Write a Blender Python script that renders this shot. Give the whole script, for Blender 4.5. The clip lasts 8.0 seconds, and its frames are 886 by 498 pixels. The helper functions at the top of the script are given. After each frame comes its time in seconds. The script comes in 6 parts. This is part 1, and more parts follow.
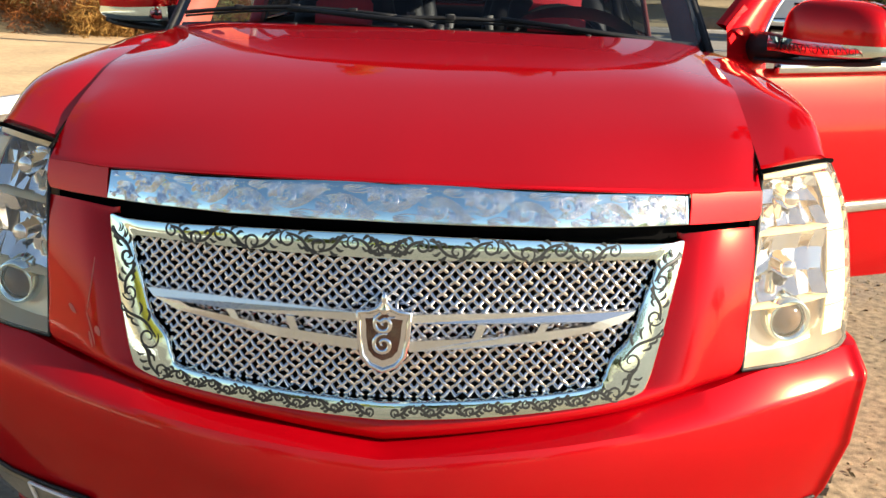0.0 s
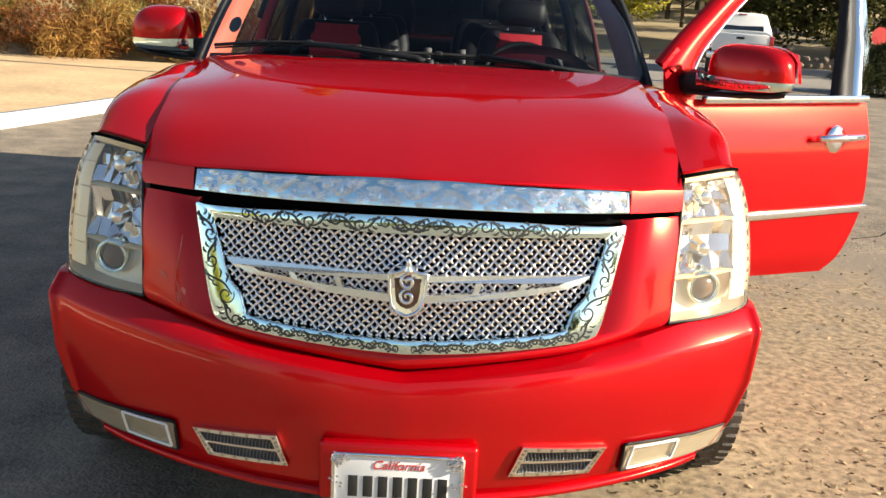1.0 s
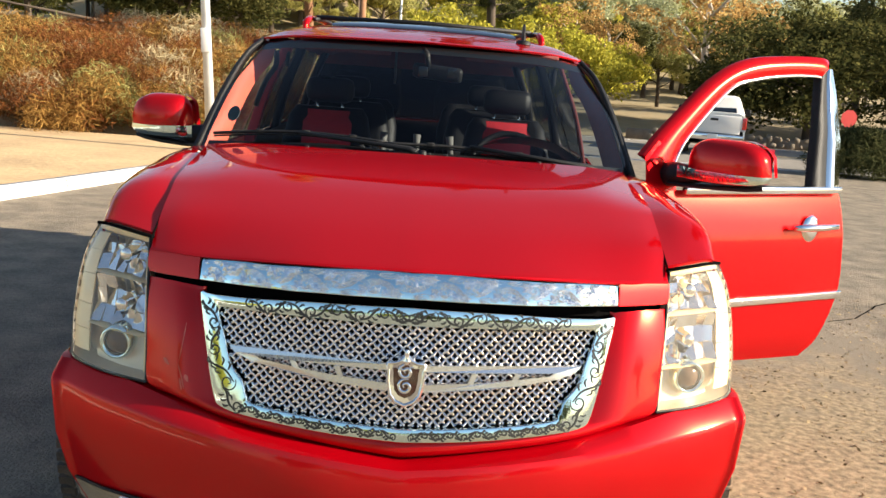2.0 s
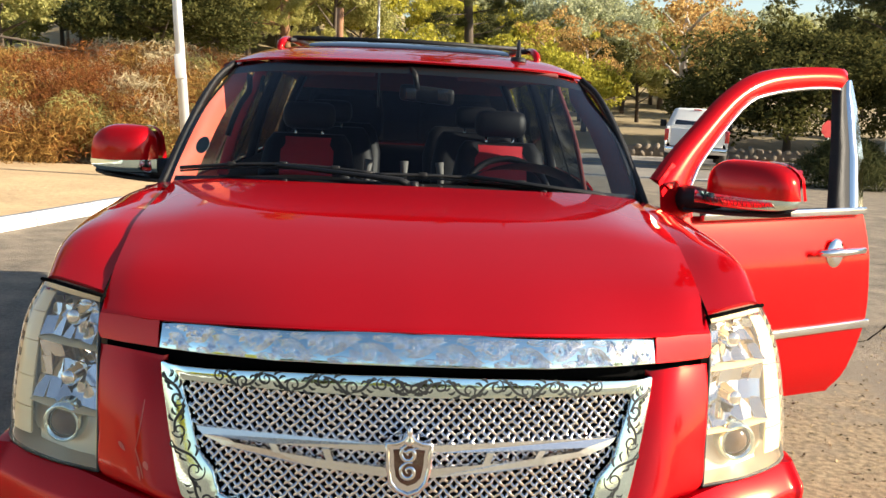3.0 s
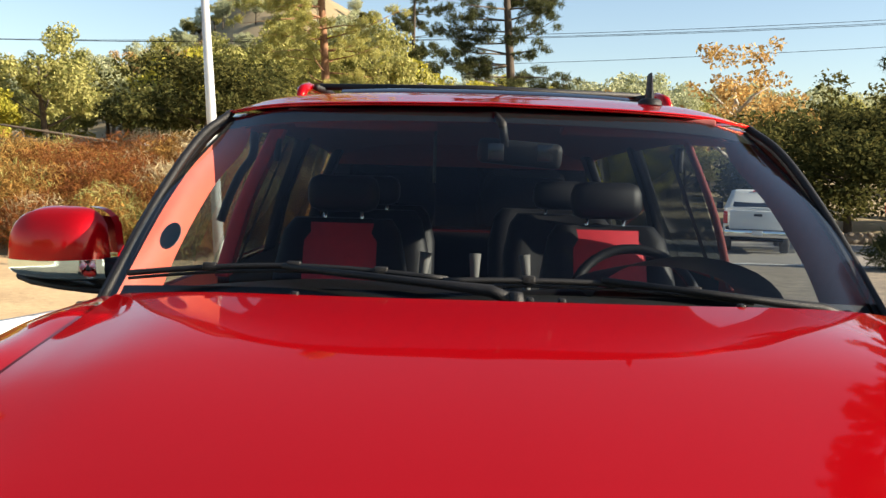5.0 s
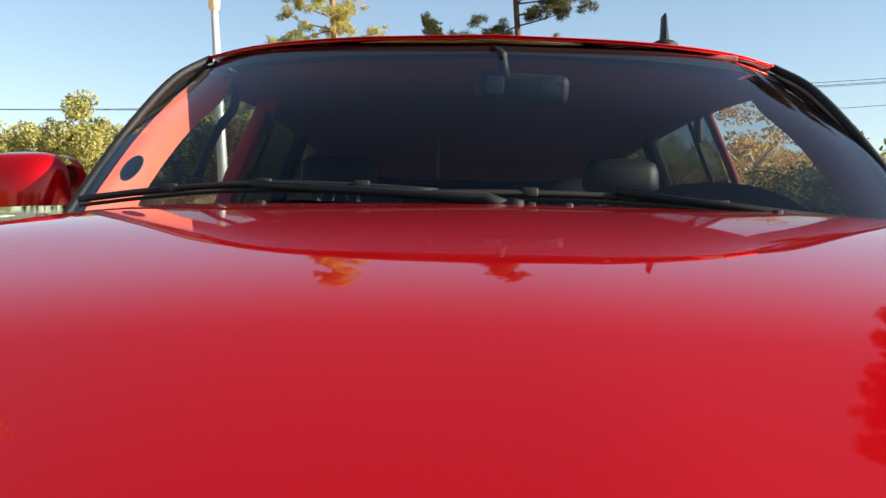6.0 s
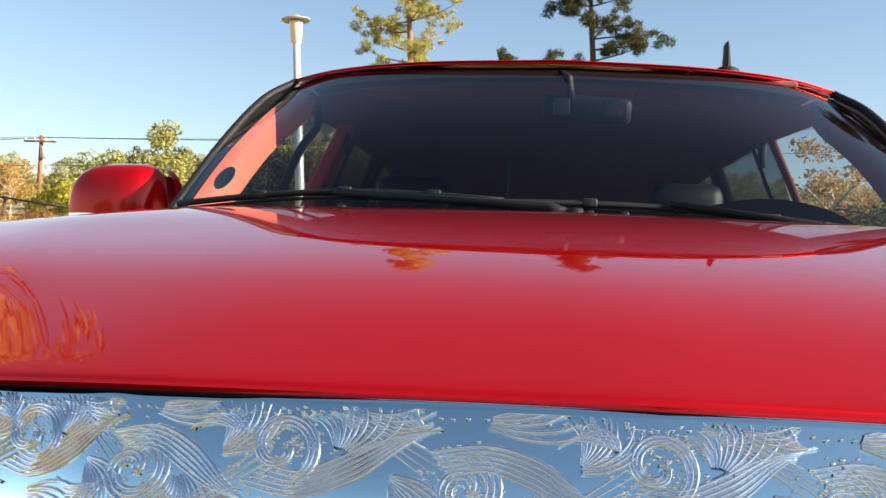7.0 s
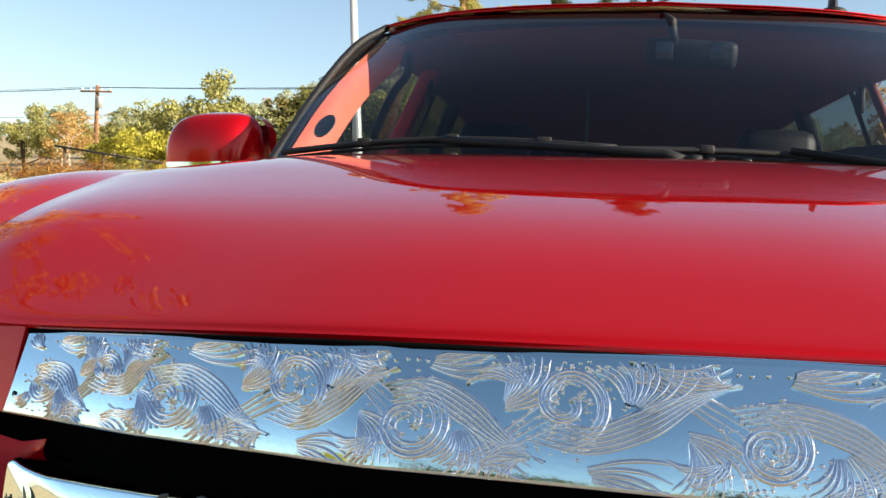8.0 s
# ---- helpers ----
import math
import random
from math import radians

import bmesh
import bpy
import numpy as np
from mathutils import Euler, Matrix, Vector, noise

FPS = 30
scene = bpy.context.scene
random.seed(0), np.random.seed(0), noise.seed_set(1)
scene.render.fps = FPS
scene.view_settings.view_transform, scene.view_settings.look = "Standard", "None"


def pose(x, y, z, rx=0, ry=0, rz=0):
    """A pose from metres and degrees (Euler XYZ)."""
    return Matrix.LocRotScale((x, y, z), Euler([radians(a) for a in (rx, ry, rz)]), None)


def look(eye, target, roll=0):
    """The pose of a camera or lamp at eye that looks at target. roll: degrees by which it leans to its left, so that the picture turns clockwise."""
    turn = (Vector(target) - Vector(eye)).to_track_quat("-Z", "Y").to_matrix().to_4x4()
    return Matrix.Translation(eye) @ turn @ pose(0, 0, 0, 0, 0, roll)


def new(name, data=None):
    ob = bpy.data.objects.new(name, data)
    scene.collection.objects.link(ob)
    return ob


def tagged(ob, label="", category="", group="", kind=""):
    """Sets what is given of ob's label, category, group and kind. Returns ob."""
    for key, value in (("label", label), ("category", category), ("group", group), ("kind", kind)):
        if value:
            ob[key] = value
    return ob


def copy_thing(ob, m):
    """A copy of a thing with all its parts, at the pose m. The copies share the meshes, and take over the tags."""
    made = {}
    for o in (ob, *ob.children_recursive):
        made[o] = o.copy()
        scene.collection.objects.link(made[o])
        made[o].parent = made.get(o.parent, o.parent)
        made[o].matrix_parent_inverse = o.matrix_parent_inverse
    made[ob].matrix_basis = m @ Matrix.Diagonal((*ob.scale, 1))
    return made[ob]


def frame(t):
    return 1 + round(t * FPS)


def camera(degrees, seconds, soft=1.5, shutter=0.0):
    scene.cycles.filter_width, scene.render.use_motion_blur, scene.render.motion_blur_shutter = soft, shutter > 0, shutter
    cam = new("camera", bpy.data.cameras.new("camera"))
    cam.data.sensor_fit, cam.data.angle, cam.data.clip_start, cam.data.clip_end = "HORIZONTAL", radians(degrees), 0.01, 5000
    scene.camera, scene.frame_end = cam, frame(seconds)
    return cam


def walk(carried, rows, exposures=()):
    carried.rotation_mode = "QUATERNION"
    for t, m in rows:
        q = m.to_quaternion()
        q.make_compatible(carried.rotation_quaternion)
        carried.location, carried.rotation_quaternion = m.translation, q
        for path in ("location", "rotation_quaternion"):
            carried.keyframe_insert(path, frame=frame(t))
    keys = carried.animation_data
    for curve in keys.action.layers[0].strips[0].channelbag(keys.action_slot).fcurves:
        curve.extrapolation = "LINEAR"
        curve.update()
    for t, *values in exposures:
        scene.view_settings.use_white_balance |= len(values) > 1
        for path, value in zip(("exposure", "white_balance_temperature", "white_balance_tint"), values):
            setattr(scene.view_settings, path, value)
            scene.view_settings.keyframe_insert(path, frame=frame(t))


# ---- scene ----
cam = camera(50.12, 8.0)
PATH = [
    (0.0, look((0.15, -1.547, 1.531), (0.091, 0.366, 0.952), 2.2)),
    (0.5, look((0.113, -1.845, 1.598), (0.087, 0.077, 1.045), 2.4)),
    (1.0, look((0.034, -2.18, 1.596), (0.075, -0.25, 1.072), 3.4)),
    (1.5, look((0.04, -2.336, 1.612), (0.116, -0.39, 1.154), 4.2)),
    (2.0, look((-0.022, -2.263, 1.664), (0.057, -0.3, 1.292), 4.2)),
    (2.2, look((-0.058, -2.197, 1.671), (0.032, -0.231, 1.317), 4.0)),
    (3.3, look((-0.059, -1.664, 1.663), (0.043, 0.306, 1.334), 2.3)),
    (3.5, look((-0.077, -1.498, 1.672), (-0.006, 0.473, 1.341), 2.2)),
    (4.0, look((-0.146, -1.07, 1.701), (-0.026, 0.911, 1.459), 2.0)),
    (4.5, look((-0.151, -0.757, 1.684), (-0.074, 1.229, 1.465), 2.0)),
    (4.7, look((-0.152, -0.629, 1.665), (-0.108, 1.36, 1.466), 1.7)),
    (5.8, look((-0.108, -0.231, 1.278), (-0.12, 1.768, 1.252), 1.6)),
    (6.0, look((-0.09, -0.221, 1.265), (-0.111, 1.779, 1.254), 1.0)),
    (6.5, look((-0.07, -0.329, 1.208), (-0.108, 1.67, 1.285), 2.5)),
    (7.0, look((-0.072, -0.361, 1.208), (-0.246, 1.631, 1.263), 2.3)),
    (7.5, look((-0.12, -0.359, 1.187), (-0.378, 1.624, 1.213), 2.6)),
    (8.0, look((-0.194, -0.353, 1.204), (-0.468, 1.627, 1.146), 2.3)),
]
walk(cam, PATH)

# ---- world, sun ----
world = bpy.data.worlds.new("sky")
scene.world = world
world.use_nodes = True
wn = world.node_tree.nodes
wl = world.node_tree.links
sky = wn.new("ShaderNodeTexSky")
sky.sky_type = "NISHITA"
sky.sun_disc = False
SUN_EL, SUN_AZ = 24.0, 101.0   # degrees; azimuth clockwise from +y
sky.sun_elevation = radians(SUN_EL)
sky.sun_rotation = radians(SUN_AZ)
sky.air_density, sky.dust_density, sky.ozone_density = 1.0, 0.6, 0.8
wl.new(sky.outputs[0], wn["Background"].inputs[0])
wn["Background"].inputs[1].default_value = 0.064
sun_data = bpy.data.lights.new("sun", "SUN")
sun_data.energy, sun_data.angle, sun_data.color = 5.0, radians(0.5), (1.0, 0.87, 0.68)
sun = new("sun", sun_data)
sd = Vector((math.sin(radians(SUN_AZ)) * math.cos(radians(SUN_EL)), math.cos(radians(SUN_AZ)) * math.cos(radians(SUN_EL)), math.sin(radians(SUN_EL))))
sun.matrix_world = look(sd * 50, (0, 0, 0))
scene.view_settings.exposure = 1.58

# ---- materials ----
def material(name, base, rough=0.5, metal=0.0, vary=0.0, scale=8.0, bump=0.0, bump_scale=40.0, second=None, coat=0.0, **more):
    """A Principled material whose colour drifts towards second by noise at two scales, with a fine bump."""
    m = bpy.data.materials.new(name)
    m.use_nodes = True
    n, l = m.node_tree.nodes, m.node_tree.links
    p = n["Principled BSDF"]
    p.inputs["Base Color"].default_value = (*base, 1)
    p.inputs["Roughness"].default_value = rough
    p.inputs["Metallic"].default_value = metal
    p.inputs["Coat Weight"].default_value = coat
    p.inputs["Coat Roughness"].default_value = 0.02
    for k, v in more.items():
        p.inputs[k.replace("_", " ").title().replace("Ior", "IOR")].default_value = v
    tc = n.new("ShaderNodeTexCoord")
    if vary > 0:
        a, b = n.new("ShaderNodeTexNoise"), n.new("ShaderNodeTexNoise")
        a.inputs["Scale"].default_value, a.inputs["Detail"].default_value = scale, 6
        b.inputs["Scale"].default_value, b.inputs["Detail"].default_value = scale * 11, 4
        l.new(tc.outputs["Object"], a.inputs["Vector"])
        l.new(tc.outputs["Object"], b.inputs["Vector"])
        mid = n.new("ShaderNodeMath")
        mid.operation = "MULTIPLY_ADD"
        l.new(a.outputs["Fac"], mid.inputs[0])
        mid.inputs[1].default_value = 0.6
        half = n.new("ShaderNodeMath")
        half.operation = "MULTIPLY"
        half.inputs[1].default_value = 0.4
        l.new(b.outputs["Fac"], half.inputs[0])
        l.new(half.outputs[0], mid.inputs[2])
        ramp = n.new("ShaderNodeMapRange")
        ramp.inputs[1].default_value, ramp.inputs[2].default_value = 0.35, 0.65
        ramp.inputs[3].default_value, ramp.inputs[4].default_value = 0.0, vary
        l.new(mid.outputs[0], ramp.inputs[0])
        mix = n.new("ShaderNodeMix")
        mix.data_type = "RGBA"
        mix.inputs["A"].default_value = (*base, 1)
        mix.inputs["B"].default_value = (*(second or tuple(c * 0.4 for c in base)), 1)
        l.new(ramp.outputs[0], mix.inputs["Factor"])
        l.new(mix.outputs["Result"], p.inputs["Base Color"])
    if bump > 0:
        c, d = n.new("ShaderNodeTexNoise"), n.new("ShaderNodeBump")
        c.inputs["Scale"].default_value, c.inputs["Detail"].default_value = bump_scale, 5
        l.new(tc.outputs["Object"], c.inputs["Vector"])
        d.inputs["Strength"].default_value, d.inputs["Distance"].default_value = bump, 0.02
        l.new(c.outputs["Fac"], d.inputs["Height"])
        l.new(d.outputs["Normal"], p.inputs["Normal"])
    return m

def glass_material(name, tint, rough=0.0, haze=0.0):
    """Thin glass: mostly clear with a mirror-like sheen that grows at a slant."""
    m = bpy.data.materials.new(name)
    m.use_nodes = True
    n, l = m.node_tree.nodes, m.node_tree.links
    n.remove(n["Principled BSDF"])
    t, g, w, x = n.new("ShaderNodeBsdfTransparent"), n.new("ShaderNodeBsdfGlossy"), n.new("ShaderNodeLayerWeight"), n.new("ShaderNodeMixShader")
    w.inputs["Blend"].default_value = 0.5
    q, f = n.new("ShaderNodeMath"), n.new("ShaderNodeMath")
    q.operation, f.operation = "POWER", "MULTIPLY_ADD"
    q.inputs[1].default_value, f.inputs[1].default_value, f.inputs[2].default_value = 4.0, 0.92, 0.022
    l.new(w.outputs["Facing"], q.inputs[0])
    l.new(q.outputs[0], f.inputs[0])
    t.inputs[0].default_value = (*tint, 1)
    g.inputs["Roughness"].default_value = rough
    l.new(f.outputs[0], x.inputs[0])
    l.new(t.outputs[0], x.inputs[1])
    l.new(g.outputs[0], x.inputs[2])
    out = x
    if haze > 0:
        d, y = n.new("ShaderNodeBsdfDiffuse"), n.new("ShaderNodeMixShader")
        d.inputs[0].default_value = (0.88, 0.80, 0.66, 1)
        y.inputs[0].default_value = haze
        l.new(x.outputs[0], y.inputs[1])
        l.new(d.outputs[0], y.inputs[2])
        out = y
    l.new(out.outputs[0], n["Material Output"].inputs[0])
    return m

PAINT = material("candy_red_paint", (0.45, 0.0006, 0.006), 0.42, 0.58, 0.3, 900, second=(0.57, 0.001, 0.009), coat=1.0, specular_ior_level=0.0, coat_ior=1.75, specular_tint=(0.8, 0.0, 0.02, 1.0))
# the clear coat gleams most at a slant
pn, pl = PAINT.node_tree.nodes, PAINT.node_tree.links
pw, pf = pn.new("ShaderNodeLayerWeight"), pn.new("ShaderNodeMapRange")
pw.inputs["Blend"].default_value = 0.5
pf.interpolation_type = "SMOOTHSTEP"
for k, v in zip((1, 2, 3, 4), (0.70, 0.88, 0.26, 1.0)):
    pf.inputs[k].default_value = v
pl.new(pw.outputs["Facing"], pf.inputs[0])
pl.new(pf.outputs[0], pn["Principled BSDF"].inputs["Coat Weight"])
# the metal flakes under the coat spread a warm glare round the sun's glint
ph, pm = pn.new("ShaderNodeBsdfGlossy"), pn.new("ShaderNodeMixShader")
ph.inputs["Color"].default_value, ph.inputs["Roughness"].default_value = (1.0, 0.58, 0.30, 1), 0.20
pm.inputs[0].default_value = 0.028
pl.new(pn["Principled BSDF"].outputs[0], pm.inputs[1])
pl.new(ph.outputs[0], pm.inputs[2])
pl.new(pm.outputs[0], pn["Material Output"].inputs[0])
CHROME = material("chrome", (0.86, 0.86, 0.86), 0.06, 1.0)
BLACK = material("black_plastic", (0.009, 0.009, 0.010), 0.5, 0, 0.5, 30, 0.2, 300, (0.02, 0.02, 0.02), specular_ior_level=0.25)
# near-black without gloss; also stands in for shade in gaps and recesses
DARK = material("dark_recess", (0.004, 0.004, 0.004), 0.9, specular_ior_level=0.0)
RUBBER = material("tyre_rubber", (0.03, 0.028, 0.025), 0.8, 0, 0.8, 20, 0.3, 120, (0.13, 0.11, 0.085))
GLASS = glass_material("window_glass", (0.50, 0.56, 0.59))
SIDE_GLASS = glass_material("side_glass", (0.86, 0.90, 0.88))
TINT = glass_material("tinted_glass", (0.26, 0.29, 0.30))
LENS = glass_material("headlight_lens", (0.97, 0.97, 0.95), 0.02, 0.085)
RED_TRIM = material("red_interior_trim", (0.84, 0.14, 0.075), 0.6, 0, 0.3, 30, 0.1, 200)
LEATHER = material("black_leather", (0.007, 0.007, 0.009), 0.5, 0, 0.4, 20, 0.15, 250, specular_ior_level=0.25)
ASPHALT = material("asphalt", (0.28, 0.23, 0.165), 0.9, 0, 1.0, 3.2, 1.0, 70, (0.11, 0.09, 0.068))
DIRT = material("dry_dirt", (0.54, 0.385, 0.205), 0.95, 0, 0.7, 0.8, 0.6, 12, (0.30, 0.20, 0.105))
WHITE = material("white_paint", (0.8, 0.79, 0.76), 0.5, 0, 0.25, 6, 0.1, 60, (0.6, 0.58, 0.54))
STEEL = material("painted_pole", (0.62, 0.62, 0.60), 0.4, 0.3, 0.3, 5)

CHROME_PLATE = material("engraved_chrome", (0.74, 0.92, 0.92), 0.035, 1.0, 0.12, 60, 0.012, 260, (0.66, 0.70, 0.70))
SATIN = material("satin_chrome", (0.86, 0.85, 0.82), 0.24, 1.0)
CHROME_WIRE = material("chrome_wire", (0.76, 0.70, 0.67), 0.10, 1.0)
INK = material("dark_inlay", (0.035, 0.037, 0.036), 0.35, 0.4)
RED_INK = material("red_ink", (0.55, 0.04, 0.03), 0.5)
CREST = material("crest_enamel", (0.16, 0.13, 0.10), 0.2, 0.8, 0.9, 30, second=(0.10, 0.02, 0.02))
PLATE = material("plate_white", (0.74, 0.75, 0.74), 0.35, 0, 0.3, 40, second=(0.6, 0.62, 0.62))
FOG_BACK = material("fog_housing", (0.36, 0.30, 0.20), 0.4, 0.2, 0.4, 30)
FOG_BOWL = material("fog_reflector", (0.42, 0.39, 0.31), 0.3, 0.55, 0.6, 40, second=(0.26, 0.24, 0.19))
MESH_BLACK = material("black_wire", (0.20, 0.195, 0.19), 0.25, 0.85)
LAMP_BACK = material("lamp_housing", (0.74, 0.62, 0.46), 0.3, 0.5, 0.4, 20, second=(0.56, 0.45, 0.32))
GUIDE = material("light_guide", (0.98, 0.76, 0.42), 0.35, 0, 0.3, 25, second=(0.94, 0.60, 0.24))
PROJ = material("projector_glass", (0.11, 0.062, 0.032), 0.12, 0, specular_ior_level=0.4)

GREEN = material("green_sticker", (0.02, 0.05, 0.035), 0.4)
GREY = material("grey_webbing", (0.14, 0.135, 0.13), 0.7, 0, 0.2, 40)
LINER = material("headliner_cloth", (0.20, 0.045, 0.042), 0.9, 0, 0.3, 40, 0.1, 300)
TINT_SOLID = material("dark_roof_glass", (0.01, 0.01, 0.012), 0.04, 0, coat=1.0)
MIRROR = material("mirror_glass", (0.9, 0.9, 0.9), 0.01, 1.0)
RED_SEAT = material("red_leather", (0.55, 0.025, 0.04), 0.5, 0, 0.3, 30, 0.15, 220)
LAMP_GLASS = material("lantern_glass", (0.66, 0.58, 0.46), 0.3)
LAMP_CAP = material("lantern_cap", (0.50, 0.44, 0.36), 0.5, 0.2, 0.4, 12)
SIGN_RED = material("sign_red", (0.50, 0.03, 0.03), 0.5)
TAIL_RED = material("tail_lamp_red", (0.60, 0.02, 0.015), 0.2, 0, coat=1.0)
# ---- mesh helpers ----
def part(name, bm, mat, parent=None, label="", smooth=True):
    me = bpy.data.meshes.new(name)
    bmesh.ops.recalc_face_normals(bm, faces=bm.faces)
    bm.to_mesh(me)
    bm.free()
    for p in me.polygons:
        p.use_smooth = smooth
    me.materials.append(mat)
    ob = new(name, me)
    ob.parent = parent
    if label:
        tagged(ob, label)
    return ob

def thing(name, label, category, at=None, group="", kind=""):
    ob = new(name)
    ob.empty_display_size = 0.1
    if at is not None:
        ob.matrix_basis = at
    return tagged(ob, label, category, group, kind)

def spline(pts, n):
    """n points on a smooth curve through pts."""
    p = np.array(pts, float)
    k = len(p)
    p = np.vstack([2 * p[0] - p[1], p, 2 * p[-1] - p[-2]])
    out = []
    for s in np.linspace(0, k - 1, n):
        i = min(int(s), k - 2)
        u = s - i
        a, b, c, d = p[i:i + 4]
        out.append(0.5 * (2 * b + (c - a) * u + (2 * a - 5 * b + 4 * c - d) * u * u + (3 * b - a - 3 * c + d) * u ** 3))
    return np.array(out)

def loft(rows, nu, nv):
    """A grid of nv x nu points, smooth through rows of points."""
    a = np.array([spline(r, nu) for r in rows])
    return np.array([spline(a[:, j], nv) for j in range(nu)]).transpose(1, 0, 2)

def grid(g, bm=None, flip=False):
    bm = bm or bmesh.new()
    v = [[bm.verts.new(p) for p in row] for row in g]
    for i in range(len(v) - 1):
        for j in range(len(v[0]) - 1):
            q = (v[i][j], v[i][j + 1], v[i + 1][j + 1], v[i + 1][j])
            bm.faces.new(q[::-1] if flip else q)
    return bm

def both(g):
    """A grid that begins at x = 0, joined with its mirror image."""
    m = (g * np.array([-1, 1, 1]))[:, :0:-1]
    return np.concatenate([m, g], 1)

def mirror_bm(bm):
    for v in bm.verts:
        v.co.x = -v.co.x
    bmesh.ops.reverse_faces(bm, faces=bm.faces)
    return bm

def box(bm, c, s, m=None, bevel=0.0):
    b = bmesh.new()
    bmesh.ops.create_cube(b, size=1)
    for v in b.verts:
        v.co = Vector((v.co.x * s[0], v.co.y * s[1], v.co.z * s[2]))
    if bevel:
        bmesh.ops.bevel(b, geom=b.edges[:] + b.verts[:], offset=bevel, segments=2, affect="EDGES", profile=0.5)
    t = Matrix.Translation(c) @ (m or Matrix())
    return merge(bm, b, t)

def merge(bm, b, t=None):
    vs = {}
    for v in b.verts:
        vs[v] = bm.verts.new(t @ v.co if t else v.co)
    for f in b.faces:
        bm.faces.new([vs[v] for v in f.verts])
    b.free()
    return bm

def tube(bm, pts, r, n=8, caps=True):
    """A round bar along pts; r is one radius or one a point."""
    pts = [Vector(p) for p in pts]
    rr = r if hasattr(r, "__len__") else [r] * len(pts)
    rings = []
    side = None
    for i, p in enumerate(pts):
        d = (pts[min(i + 1, len(pts) - 1)] - pts[max(i - 1, 0)]).normalized()
        if side is None:
            side = d.orthogonal().normalized()
        side = (side - d * side.dot(d)).normalized()
        up = d.cross(side)
        rings.append([bm.verts.new(p + (side * math.cos(a) + up * math.sin(a)) * rr[i]) for a in [2 * math.pi * k / n for k in range(n)]])
    for a, b in zip(rings, rings[1:]):
        for k in range(n):
            bm.faces.new((a[k], a[(k + 1) % n], b[(k + 1) % n], b[k]))
    if caps:
        bm.faces.new(rings[0][::-1])
        bm.faces.new(rings[-1])
    return bm

def turned(bm, profile, n=32, m=None):
    """A body turned about z from (radius, height) pairs."""
    m = m or Matrix()
    rings = [[bm.verts.new(m @ Vector((r * math.cos(2 * math.pi * k / n), r * math.sin(2 * math.pi * k / n), z))) for k in range(n)] for r, z in profile]
    for a, b in zip(rings, rings[1:]):
        for k in range(n):
            bm.faces.new((a[k], a[(k + 1) % n], b[(k + 1) % n], b[k]))
    return bm

def solid(ob, thickness, offset=-1, crisp=True):
    m = ob.modifiers.new("thickness", "SOLIDIFY")
    m.thickness, m.offset = thickness, offset
    if crisp:
        ob.modifiers.new("crisp_edges", "EDGE_SPLIT").split_angle = radians(38)
    return ob

# ---- the car: front ----
suv = thing("suv", "candy red full-size SUV with chrome grille, driver's door open", "car")

def table(pairs, v):
    k, w = zip(*pairs)
    return float(np.interp(v, k, w))

def face(x, z, out=0.0):
    """A place on the upright front, at half-width x and height z, out metres proud of it."""
    a = abs(x)
    y = 0.05 + 0.16 * (z - 0.714) + (0.30 + 0.22 * (z - 0.72)) * a ** 1.85
    y += 0.9 * max(0, z - 0.88) ** 2 * min(1, max(0, (a - 0.52) / 0.06))
    return Vector((x, y - out, z))

def plan(x):
    """How far back the bumper stands at half-width x."""
    return -0.005 + 0.335 * x * x + 0.6 * max(0, x - 0.85) ** 2

def bumper_at(x, z, out=0.0):
    k = table(((0.27, 0.83), (0.30, 0.86), (0.37, 0.91), (0.46, 0.955), (0.58, 0.985), (0.72, 1.0)), z)
    c = table(((0.27, 0.12), (0.30, 0.045), (0.37, 0.012), (0.46, 0.0), (0.58, -0.012), (0.72, 0.0)), z)
    return Vector((x, plan(abs(x) / k) + c - out, z))

def extrude_outline(bm, outline, place, h, base=0.0):
    """A flat plate with the given (x, z) outline, from base to h proud of the surface place()."""
    top = [bm.verts.new(place(x, z, h)) for x, z in outline]
    low = [bm.verts.new(place(x, z, base)) for x, z in outline]
    bm.faces.new(top)
    n = len(outline)
    for i in range(n):
        bm.faces.new((top[i], low[i], low[(i + 1) % n], top[(i + 1) % n]))
    return bm

def ridge(bm, pts, widths, place, h):
    """A raised stroke along pts on the surface place(), with a rounded back."""
    p = np.array(pts, float)
    t = np.gradient(p, axis=0)
    t /= np.linalg.norm(t, axis=1, keepdims=True) + 1e-9
    nrm = np.stack([-t[:, 1], t[:, 0]], 1)
    rows = []
    for q, n, w in zip(p, nrm, widths):
        a, b = q - n * w / 2, q + n * w / 2
        rows.append([bm.verts.new(place(a[0], a[1], 0.0)), bm.verts.new(place(q[0], q[1], h)), bm.verts.new(place(b[0], b[1], 0.0))])
    for r, s in zip(rows, rows[1:]):
        bm.faces.new((r[0], r[1], s[1], s[0]))
        bm.faces.new((r[1], r[2], s[2], s[1]))
    return bm

def curl(cx, cz, r, a0, turns, n=26):
    """A spiral that winds in to (cx, cz)."""
    out = []
    for k in range(n):
        u = k / (n - 1)
        rr = r * (1 - u) ** 0.8 + r * 0.06
        a = a0 + turns * 2 * math.pi * u
        out.append((cx + rr * math.cos(a), cz + rr * math.sin(a)))
    return out

def taper(n, w):
    return [w * (0.25 + 0.75 * math.sin(math.pi * min(1, 0.12 + 0.88 * k / (n - 1)))) for k in range(n)]

